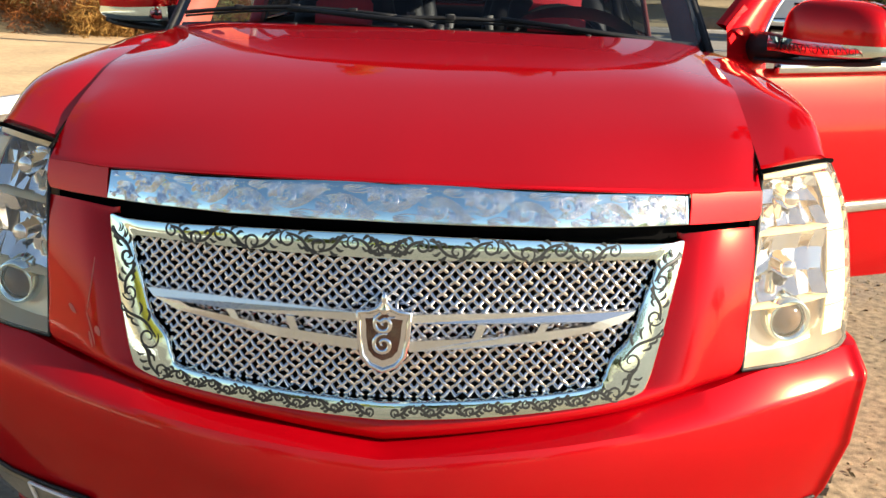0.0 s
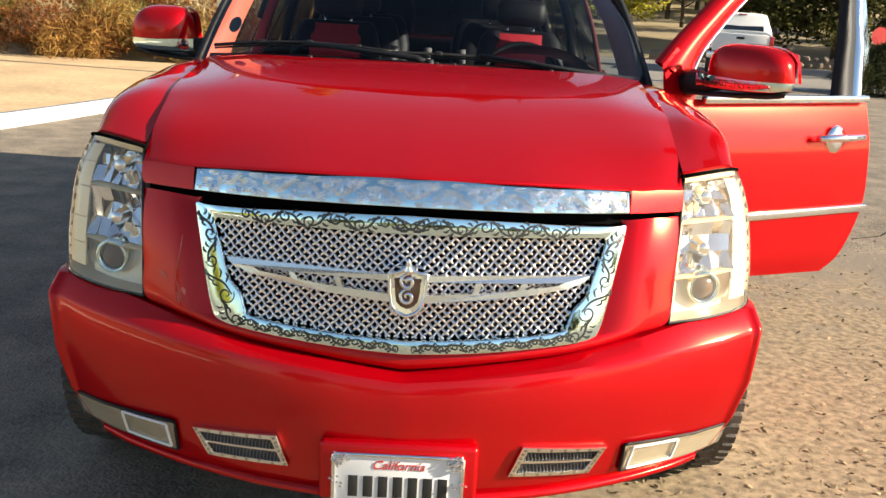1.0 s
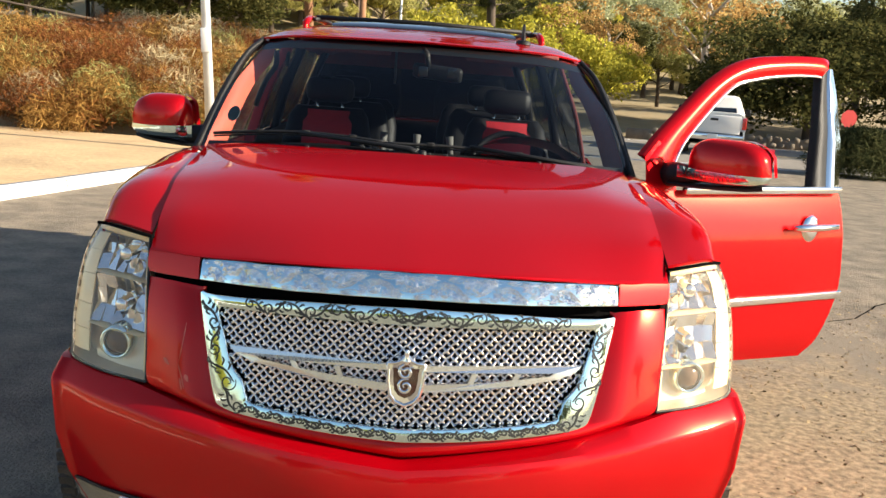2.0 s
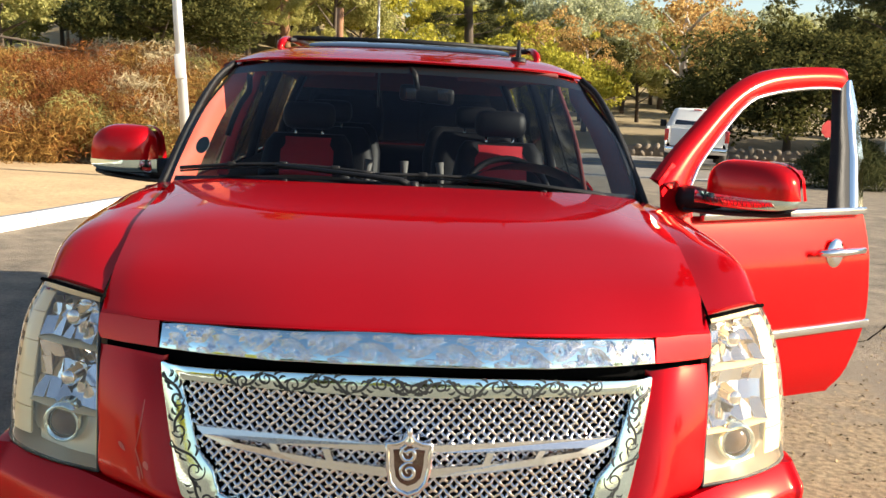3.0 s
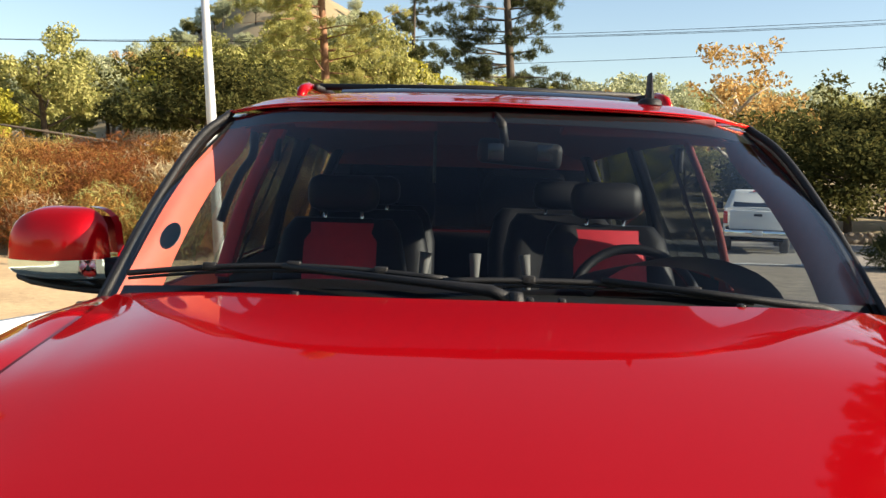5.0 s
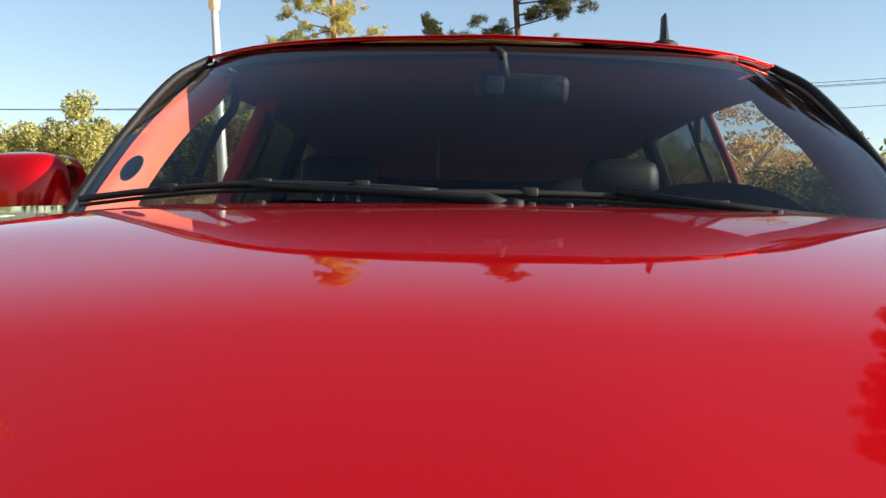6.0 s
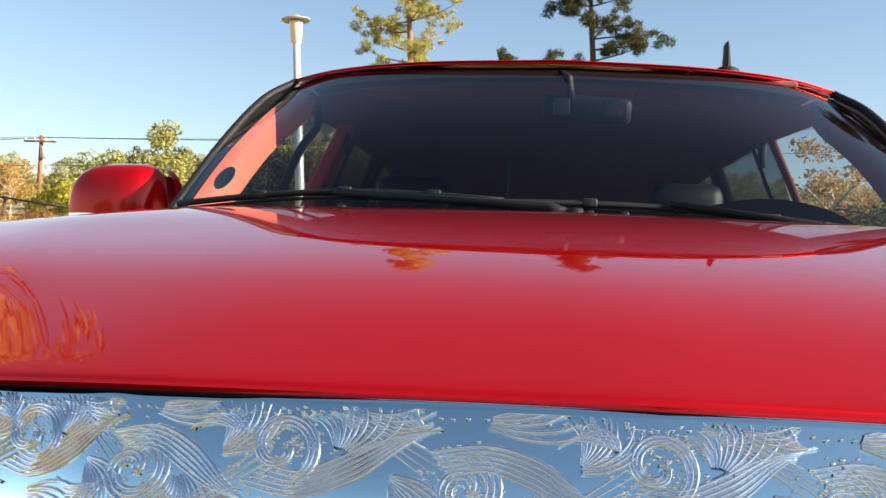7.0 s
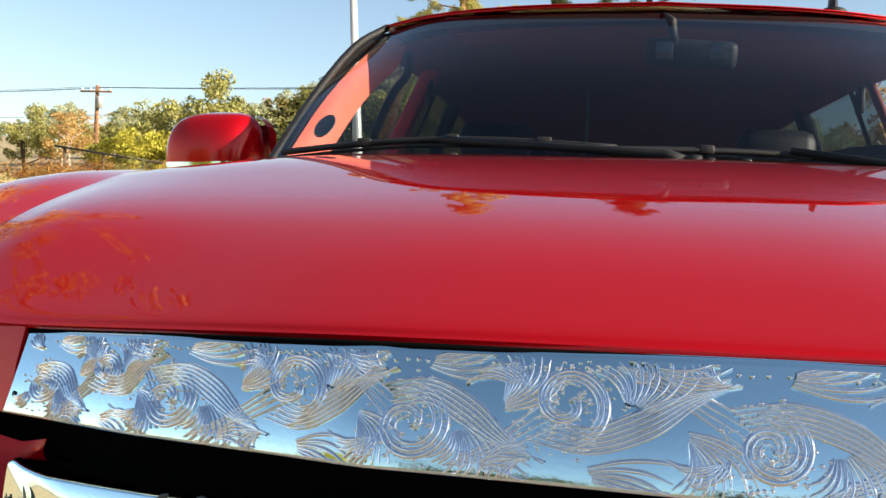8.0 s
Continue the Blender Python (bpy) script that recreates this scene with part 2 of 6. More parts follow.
# hood
HOOD = [
    [(0, 0.130, 1.1455), (0.3, 0.158, 1.1395), (0.565, 0.262, 1.1205), (0.66, 0.312, 1.1165), (0.733, 0.356, 1.110)],
    [(0, 0.165, 1.157), (0.3, 0.192, 1.152), (0.55, 0.288, 1.136), (0.66, 0.338, 1.131), (0.734, 0.382, 1.126)],
    [(0, 0.40, 1.211), (0.3, 0.42, 1.209), (0.55, 0.46, 1.199), (0.68, 0.49, 1.196), (0.745, 0.51, 1.187)],
    [(0, 0.65, 1.255), (0.3, 0.66, 1.253), (0.565, 0.68, 1.246), (0.70, 0.70, 1.239), (0.768, 0.71, 1.231)],
    [(0, 0.9, 1.289), (0.3, 0.9, 1.287), (0.58, 0.9, 1.281), (0.72, 0.9, 1.268), (0.79, 0.9, 1.259)],
    [(0, 1.15, 1.315), (0.3, 1.16, 1.313), (0.59, 1.19, 1.309), (0.74, 1.22, 1.293), (0.815, 1.25, 1.283)],
    [(0, 1.40, 1.3345), (0.3, 1.42, 1.332), (0.6, 1.47, 1.327), (0.76, 1.53, 1.314), (0.84, 1.58, 1.302)],
]
bm = grid(both(loft(HOOD, 30, 60)))
for s in (1, -1):
    grid([[(s * x, y, z) for x, y, z in r] for r in (((0.572, 0.243, 1.062), (0.66, 0.292, 1.058), (0.735, 0.34, 1.055)), ((0.574, 0.256, 1.095), (0.66, 0.303, 1.092), (0.735, 0.347, 1.088)), ((0.574, 0.266, 1.118), (0.66, 0.313, 1.115), (0.734, 0.357, 1.110)))], bm)
hood = solid(part("hood", bm, PAINT, suv), 0.003)
part("nose_seal", tube(bmesh.new(), [(x, y - 0.004, z - 0.0042) for x, y, z in both(np.array([spline(HOOD[0][:3], 14)]))[0]], 0.0022, 6), DARK, hood)
# black sheet behind the nose strip, painting in the shade there
part("nose_gap_shade", grid(both(np.array([[(x, y, z) for x, y, z in r] for r in (((0, 0.133, 1.08), (0.15, 0.139, 1.079), (0.3, 0.161, 1.074), (0.45, 0.213, 1.068), (0.575, 0.272, 1.064)), ((0, 0.155, 1.140), (0.15, 0.161, 1.138), (0.3, 0.183, 1.132), (0.45, 0.235, 1.122), (0.575, 0.290, 1.112)))]))), DARK, hood)

# chrome strip across the nose of the hood, with engraved scrolls
def strip_at(x, z, out=0.0):
    """z runs from 0 (lower edge) to 1 (upper edge)."""
    a = abs(x)
    p0 = Vector((x, table(((0, 0.10), (0.15, 0.106), (0.3, 0.128), (0.45, 0.18), (0.565, 0.235)), a), 1.080 - 0.045 * a ** 2))
    p1 = Vector((x, table(((0, 0.10), (0.15, 0.106), (0.3, 0.128), (0.45, 0.18), (0.565, 0.235)), a) + 0.03, 1.1420 - 0.080 * a ** 2))
    return p0.lerp(p1, z) - Vector((0, 0.008 + out, 0))
bm = bmesh.new()
grid([[strip_at(x, z, o) for x in np.linspace(-0.565, 0.565, 60)] for z, o in ((-0.04, -0.012), (0.0, -0.001), (0.03, 0.0), (0.5, 0.0), (0.97, 0.0), (1.0, -0.001), (1.03, -0.014))], bm)
for s in (-0.565, 0.565):
    v = [bm.verts.new(strip_at(s, z, o)) for z, o in ((0, 0), (1, 0), (1, -0.02), (0, -0.02))]
    bm.faces.new(v)
strip = part("hood_trim", bm, CHROME_PLATE, suv, "chrome trim strip engraved with scrollwork")
bm = bmesh.new()
rng = random.Random(5)
def strip_xy(x, z, out=0.0):
    return strip_at(max(-0.56, min(0.56, x)), min(0.97, max(0.03, (z + 0.0345) / 0.069)), out)
def stroke(pts, w=0.0028, h=0.0021, n=14):
    pts = [(a, max(-0.0325, min(0.0325, b))) for a, b in spline(pts, n)]
    ridge(bm, pts, taper(n, w), strip_xy, h)
EYES = (-0.535, -0.482, -0.428, -0.345, -0.275, -0.194, -0.098, -0.004, 0.085, 0.168, 0.242, 0.322, 0.398, 0.470, 0.530)
for k, x in enumerate(EYES):
    nxt = EYES[k + 1] if k + 1 < len(EYES) else 0.60
    gap = (nxt - x) / 0.08
    up = 1 if k % 2 else -1
    big, cz = 0.0195 + 0.004 * rng.random() - 0.006 * (gap < 0.8), up * 0.0085
    # the scroll: nested lines that wind in to an eye
    for j, (r0, tn) in enumerate(((big, 1.45), (big - 0.0030, 1.35), (big - 0.0058, 1.15))):
        ridge(bm, curl(x, cz, r0, -math.pi / 2 * up + 0.30 * j, up * tn, 46), taper(46, 0.0034 - 0.0004 * j), strip_xy, 0.0028)
    # the stem that leaves its back and sweeps on to the next scroll
    for j in range(6):
        o = 0.0023 * j
        stroke([(x - 0.016 * gap + o, cz - up * (big - 0.001 - o)), (x + 0.010 * gap, cz - up * (big + 0.003 - 1.1 * o)), (x + 0.034 * gap - 0.6 * o, -up * (0.006 - 1.0 * o)), (x + 0.052 * gap - 0.7 * o, up * (0.011 + 0.35 * o)), (x + 0.068 * gap + 0.2 * o, up * (0.0235 - 0.1 * o))], 0.0023, 0.0024, 26)
    # plumes of acanthus that fan out from the stem
    for bx, bz, a0, a1, l0, l1, n, bend in ((0.024, 0.008, 1.75, 0.40, 0.020, 0.040, 10, 0.45), (0.044, -0.002, -0.1, -1.35, 0.040, 0.026, 10, -0.45), (0.004, -0.026, 0.40, -0.30, 0.044, 0.028, 6, -0.30), (-0.020, 0.016, 2.7, 1.6, 0.022, 0.016, 7, 0.45), (-0.016, -0.020, -2.4, -3.4, 0.016, 0.024, 6, 0.40), (0.034, 0.030, -0.2, -0.9, 0.030, 0.024, 5, 0.45)):
        for j in range(n):
            u = j / (n - 1)
            th, L = (a0 + (a1 - a0) * u), (l0 + (l1 - l0) * u) * (0.9 + 0.2 * rng.random())
            b0 = (x + (bx + 0.004 * u) * gap, up * (bz - 0.003 * u))
            p = [(b0[0] + gap * L * q * math.cos(th + bend * q * q), b0[1] + up * L * q * math.sin(th + bend * q * q)) for q in (0.12, 0.45, 0.75, 1.0)]
            stroke(p, 0.0026, 0.0024, 14)
    # flowing lines that fill the field between two scrolls
    for j in range(4):
        o = 0.0036 * j
        stroke([(x + 0.020 * gap + 0.3 * o, up * (0.0290 - 0.2 * o)), (x + 0.036 * gap + 0.3 * o, up * (0.0255 - 0.8 * o)), (x + 0.056 * gap, up * (0.0150 - 1.1 * o)), (x + 0.078 * gap - 0.5 * o, up * (0.0020 - 1.25 * o))], 0.0018, 0.0018, 20)
    # a beaded line along the upper edge
    for j in range(12):
        px, pz = x + (nxt - x) * (j + 0.3 * rng.random()) / 12, 0.0268 + 0.0016 * rng.random()
        ridge(bm, [(px - 0.0011, pz), (px, pz), (px + 0.0011, pz)], [0.0003, 0.0022, 0.0003], strip_xy, 0.0015)
    # small curls that bud from the stem
    for a, b in ((0.052, -0.024), (0.030, 0.026)):
        ridge(bm, curl(x + a * gap, up * b, 0.0062, 1.4 * up, -up * 1.3, 20), taper(20, 0.0024), strip_xy, 0.0020)
    # punched dots that sparkle in the hollows
    for j in range(200 if abs(x + 0.02) < 0.22 else 110):
        a, q = rng.random() * 6.28, rng.uniform(0.2, 1.35) * big
        px, pz = x + q * math.cos(a), cz + q * math.sin(a)
        d = 0.0007 + 0.0006 * rng.random()
        if abs(pz) < 0.031:
            ridge(bm, [(px - d, pz), (px, pz), (px + d, pz)], [0.0003, 2 * d, 0.0003], strip_xy, 0.0013)
part("engraving", bm, CHROME, strip, "engraved scrolls and leaves")

# black sheet that paints in the shade of the gap under the hood
part("hood_gap_shade", grid(both(np.array([[(x, face(x, 1.04).y + dy, z) for x in np.linspace(0, 0.74, 20)] for z, dy in ((1.10, 0.05), (1.06, 0.045), (1.03, 0.03))]))), DARK, suv)

# grille: surround, frame, woven mesh, wings and crest
OUT = [(0, 0.714), (0.2, 0.722), (0.40, 0.737), (0.48, 0.750), (0.503, 0.775), (0.525, 0.86), (0.545, 0.95), (0.562, 1.02), (0.56, 1.034), (0.53, 1.034), (0.42, 1.039), (0.25, 1.051), (0, 1.059)]
INN = [(0, 0.748), (0.2, 0.756), (0.385, 0.77), (0.412, 0.79), (0.425, 0.825), (0.458, 0.862), (0.482, 0.93), (0.502, 0.985), (0.500, 1.0), (0.485, 1.006), (0.38, 1.008), (0.2, 1.011), (0, 1.012)]
SEAM = [(0, 0.670), (0.22, 0.692), (0.45, 0.716), (0.62, 0.752), (0.706, 0.775), (0.714, 0.86), (0.724, 0.95), (0.735, 1.03), (0.738, 1.042)]
def ring(outer, inner, n, across, heights, place):
    a, b = spline([(*p, 0) for p in outer], n)[:, :2], spline([(*p, 0) for p in inner], n)[:, :2]
    return np.array([[place(*(a[i] + (b[i] - a[i]) * u), h) for u, h in zip(across, heights)] for i in range(n)])
def both_rings(g):
    bm = grid(g)
    return merge(bm, mirror_bm(grid(g)))
g = ring(SEAM, OUT[:8] + [(0.562, 1.042)], 48, (0, 0.02, 0.06, 0.5, 1, 1.06), (-0.02, -0.004, 0, 0.0, 0.0, -0.02), face)
bm = both_rings(g)
bmesh.ops.remove_doubles(bm, verts=bm.verts, dist=0.0005)
surround = part("grille_surround", bm, PAINT, suv)
bm = bmesh.new()
for pts, w in (([(-0.597, 0.945), (-0.602, 0.90), (-0.612, 0.835)], 0.003), ([(-0.612, 0.835), (-0.598, 0.80), (-0.590, 0.775)], 0.004), ([(-0.655, 0.845), (-0.638, 0.828)], 0.009), ([(-0.590, 0.812), (-0.580, 0.795)], 0.012), ([(-0.605, 0.80), (-0.596, 0.770)], 0.006)):
    ridge(bm, spline(pts, 8), taper(8, w), lambda x, z, o=0.0: face(x, z, 0.0008), 0.0)
part("scratch", bm, material("scraped_paint", (0.62, 0.16, 0.12), 0.6, 0, 0.8, 60, second=(0.42, 0.03, 0.02)), surround, "pale scuffs in the paint")
g = ring(OUT, INN, 90, (0, 0.0, 0.03, 0.06, 0.94, 0.97, 1.0, 1.0), (-0.02, 0.009, 0.0125, 0.013, 0.013, 0.0125, 0.009, -0.025), face)
bm = both_rings(g)
bmesh.ops.remove_doubles(bm, verts=bm.verts, dist=0.0005)
grille = part("grille", bm, CHROME_PLATE, suv, "chrome grille frame engraved with dark scrolls")

# inlaid scrolls on the frame
bm = bmesh.new()
mid = [((a[0] + b[0]) / 2, (a[1] + b[1]) / 2, math.dist(a, b)) for a, b in zip(OUT, INN)]
mid = spline([(m[0], m[1], m[2]) for m in mid], 400)
seg = np.concatenate([[0], np.cumsum(np.linalg.norm(np.diff(mid[:, :2], axis=0), axis=1))])
def frame_at(x, z, out=0.0):
    return face(x, z, 0.0135 + out)
pos, k = 0.02, 0
while pos < seg[-1] - 0.01:
    i = int(np.searchsorted(seg, pos))
    i = min(i, len(mid) - 2)
    c, w = mid[i, :2], mid[i, 2]
    t = mid[min(i + 6, 399), :2] - mid[max(i - 6, 0), :2]
    t = t / (np.linalg.norm(t) + 1e-9)
    n = np.array([-t[1], t[0]])
    if c[0] > 0.43 and c[1] > 0.985:
        pos += 0.02
        continue
    up = 1 if k % 2 else -1
    r = w * 0.25
    base = math.atan2(t[1], t[0])
    strokes = [(curl(c[0] + n[0] * up * w * 0.08, c[1] + n[1] * up * w * 0.08, r, base + math.pi * 0.5 * up, up * 1.35, 24), 0.0036),
               (spline([c - t * r * 0.2 + n * up * r * 1.05, c + t * r * 1.4 + n * up * r * 0.55, c + t * r * 2.6 - n * up * r * 0.7, c + t * r * 3.6 - n * up * r * 1.0], 14), 0.0048)]
    for j in range(3):
        q = c + t * r * (1.3 + 0.75 * j) + n * up * r * (0.9 - 0.55 * j)
        strokes.append((spline([q, q + t * r * 0.5 + n * up * r * 0.45, q + t * r * 1.0 + n * up * r * 0.35], 8), 0.0050 - 0.0007 * j))
        q = c + t * r * (1.2 + 0.7 * j) - n * up * r * (0.2 + 0.25 * j)
        strokes.append((spline([q, q + t * r * 0.45 - n * up * r * 0.5, q + t * r * 0.9 - n * up * r * 0.35], 8), 0.0040))
    for pts, wd in strokes:
        for sx in (1, -1):
            ridge(bm, [(p[0] * sx, p[1]) for p in pts], taper(len(pts), wd * 1.2), frame_at, 0.0006)
    pos += r * 4.1
    k += 1
part("inlay", bm, INK, grille, "dark scrolls cut into the chrome")["kind"] = "stuff"

# woven mesh
poly = [(p[0], p[1]) for p in spline([(*p, 0) for p in INN], 60)[:, :2]]
def inside(x, z):
    x = abs(x)
    if x > 0.505:
        return False
    c = False
    pts = poly + [(0, 1.012), (-0.01, 1.012), (-0.01, 0.748)]
    j = len(pts) - 1
    for i in range(len(pts)):
        (xi, zi), (xj, zj) = pts[i], pts[j]
        if (zi > z) != (zj > z) and x < (xj - xi) * (z - zi) / (zj - zi) + xi:
            c = not c
        j = i
    return c
bm = bmesh.new()
PITCH = 0.0225
def mesh_at(x, z, out=0.0):
    return face(x, z, -0.004 + out)
for way in (1, -1):
    for k in range(-50, 51):
        run = []
        for j in range(0, 80):
            z = 0.735 + j * PITCH / 4
            if z > 1.02:
                break
            x = k * PITCH + way * (z - 0.735)
            wave = (1 if (int(math.floor(j / 2)) + k + (way > 0)) % 2 else -1)
            run.append((x, z, wave if j % 2 == 0 else 0.0))
        pieces, cur = [], []
        for q in run:
            if inside(q[0], q[1]):
                cur.append(q)
            else:
                if len(cur) > 1:
                    pieces.append(cur)
                cur = []
        if len(cur) > 1:
            pieces.append(cur)
        for pc in pieces:
            rows = []
            hw = 0.0031 * 0.7071
            for (x, z, wv) in pc:
                o = wv * 0.0034 + 0.001
                nx, nz = way * hw, -hw
                rows.append([bm.verts.new(mesh_at(x + nx, z + nz, o - 0.0012)), bm.verts.new(mesh_at(x, z, o + 0.0012)), bm.verts.new(mesh_at(x - nx, z - nz, o - 0.0012))])
            for r, s in zip(rows, rows[1:]):
                bm.faces.new((r[0], r[1], s[1], s[0]))
                bm.faces.new((r[1], r[2], s[2], s[1]))
part("grille_mesh", bm, CHROME_WIRE, grille, "woven chrome wire mesh")
# shade behind the wires, put in as a black sheet
part("grille_shade", grid(both(np.array([[face(x, z, -0.035) for x in np.linspace(0, 0.55, 16)] for z in (0.72, 0.85, 1.03)]))), DARK, grille)

# wings with slots, and a crest
def wing_at(x, z, out=0.0):
    return face(x, z, 0.006 + out)
for s in (1, -1):
    bm = bmesh.new()
    for o in ([(0.045, 0.915), (0.467, 0.915), (0.452, 0.900), (0.395, 0.8985), (0.295, 0.898), (0.045, 0.899)],
              [(0.452, 0.9003), (0.425, 0.890), (0.40, 0.882), (0.375, 0.890), (0.395, 0.8988)],
              [(0.045, 0.866), (0.20, 0.876), (0.30, 0.8845), (0.38, 0.8915), (0.40, 0.882), (0.30, 0.868), (0.2, 0.858), (0.045, 0.847)],
              [(0.286, 0.8985), (0.302, 0.8985), (0.291, 0.882), (0.275, 0.881)],
              [(0.170, 0.8985), (0.186, 0.8985), (0.175, 0.872), (0.159, 0.871)]):
        extrude_outline(bm, [(x * s, z) for x, z in o][::s], wing_at, 0.014)
    part("wing", bm, SATIN, grille, "slotted chrome wing", smooth=False)
def crest(scale):
    o = [(0, 0.948), (0.012, 0.932), (0.026, 0.926), (0.046, 0.924), (0.043, 0.908), (0.042, 0.880), (0.036, 0.846), (0.022, 0.829), (0, 0.820)]
    o = o + [(-x, z) for x, z in o[-2:0:-1]]
    return [(x * scale * 1.12, 0.885 + (z - 0.885) * scale * 1.08) for x, z in o]
badge = part("crest", extrude_outline(bmesh.new(), crest(1.0), face, 0.040), CHROME, grille, "chrome shield crest", smooth=False)
part("rim", tube(bmesh.new(), [face(x, z, 0.041) for x, z in crest(0.93) + crest(0.93)[:1]], 0.0050, 8, False), CHROME, badge)
part("finial", turned(bmesh.new(), [(0.0, 0.030), (0.004, 0.026), (0.007, 0.016), (0.004, 0.008), (0.011, 0.0), (0.009, -0.010), (0.0, -0.014)], 16, Matrix.Translation(face(0, 0.935, 0.044))), CHROME, badge)
part("field", extrude_outline(bmesh.new(), crest(0.66), face, 0.0425, 0.03), CREST, badge, "dark enamel field", smooth=False)
bm = bmesh.new()
for z0 in (0.905, 0.868):
    ridge(bm, curl(0, z0, 0.019, 1.2, 1.5, 26), taper(26, 0.008), lambda x, z, o=0.0: face(x, z, 0.0425 + o), 0.003)
ridge(bm, spline([(-0.02, 0.918), (-0.006, 0.908), (0.008, 0.915), (0.02, 0.918)], 10), taper(10, 0.006), lambda x, z, o=0.0: face(x, z, 0.0425 + o), 0.003)
part("scroll", bm, CHROME, badge)

# bumper
def bumper_row(x):
    zs = table(((0, 0.664), (0.51, 0.716), (0.70, 0.765), (0.96, 0.78)), x)
    zc = table(((0, 0.645), (0.5, 0.686), (0.7, 0.708), (1.0, 0.732)), x)
    return [(x * 0.985, plan(x) + 0.09, zs), (x * 0.99, plan(x) + 0.05, zs - 0.001), (x, plan(x) + 0.004, zc + 0.008), (x, plan(x) - 0.004, zc - 0.008)] + [tuple(Vector(bumper_at(x * table(((0.27, 0.83), (0.30, 0.86), (0.37, 0.91), (0.46, 0.955), (0.58, 0.985), (0.72, 1.0)), z), z))) for z in (0.58, 0.46, 0.37, 0.315, 0.27)]
ROWS = [bumper_row(x) for x in (0, 0.2, 0.4, 0.6, 0.75, 0.87, 0.96, 1.0)]
ROWS.append([(1.0, 0.60, 0.78), (1.0, 0.60, 0.77), (1.008, 0.60, 0.73), (1.008, 0.60, 0.70), (1.0, 0.60, 0.58), (0.99, 0.60, 0.46), (0.97, 0.60, 0.37), (0.95, 0.60, 0.315), (0.92, 0.60, 0.27)])
bumper = solid(part("front_bumper", grid(both(np.array([spline([r[k] for r in ROWS], 56) for k in range(9)]))), PAINT, suv), 0.008)
# lower lip
bm = bmesh.new()
grid([[bumper_at(x, 0.335, 0.004 + o) + Vector((0, 0, dz)) for x in np.linspace(-0.86, 0.86, 40)] for o, dz in ((-0.02, 0.006), (0.012, 0.0), (0.014, -0.014), (-0.02, -0.022))], bm)
part("bumper_lip", bm, PAINT, bumper)

# fog lights, vents and number plate
def patch(x0, x1, z0, z1, place, out, n=8, skew=0.0):
    """A strip of the bumper's surface between two heights that may differ at its two ends."""
    return np.array([[place(x0 + (x1 - x0) * u, (z0[0] + (z0[1] - z0[0]) * u) * (1 - v) + (z1[0] + (z1[1] - z1[0]) * u) * v, out) for u in np.linspace(0, 1, n)] for v in (0, 0.5, 1)])
def rim(bm, o, place, r):
    n = len(o)
    pts = []
    for i in range(n):
        a, b = np.array(o[i]), np.array(o[(i + 1) % n])
        pts += [place(*(a + (b - a) * u)) for u in (0.02, 0.35, 0.65, 0.98)]
    return tube(bm, pts + [pts[0]], r, 5, False)
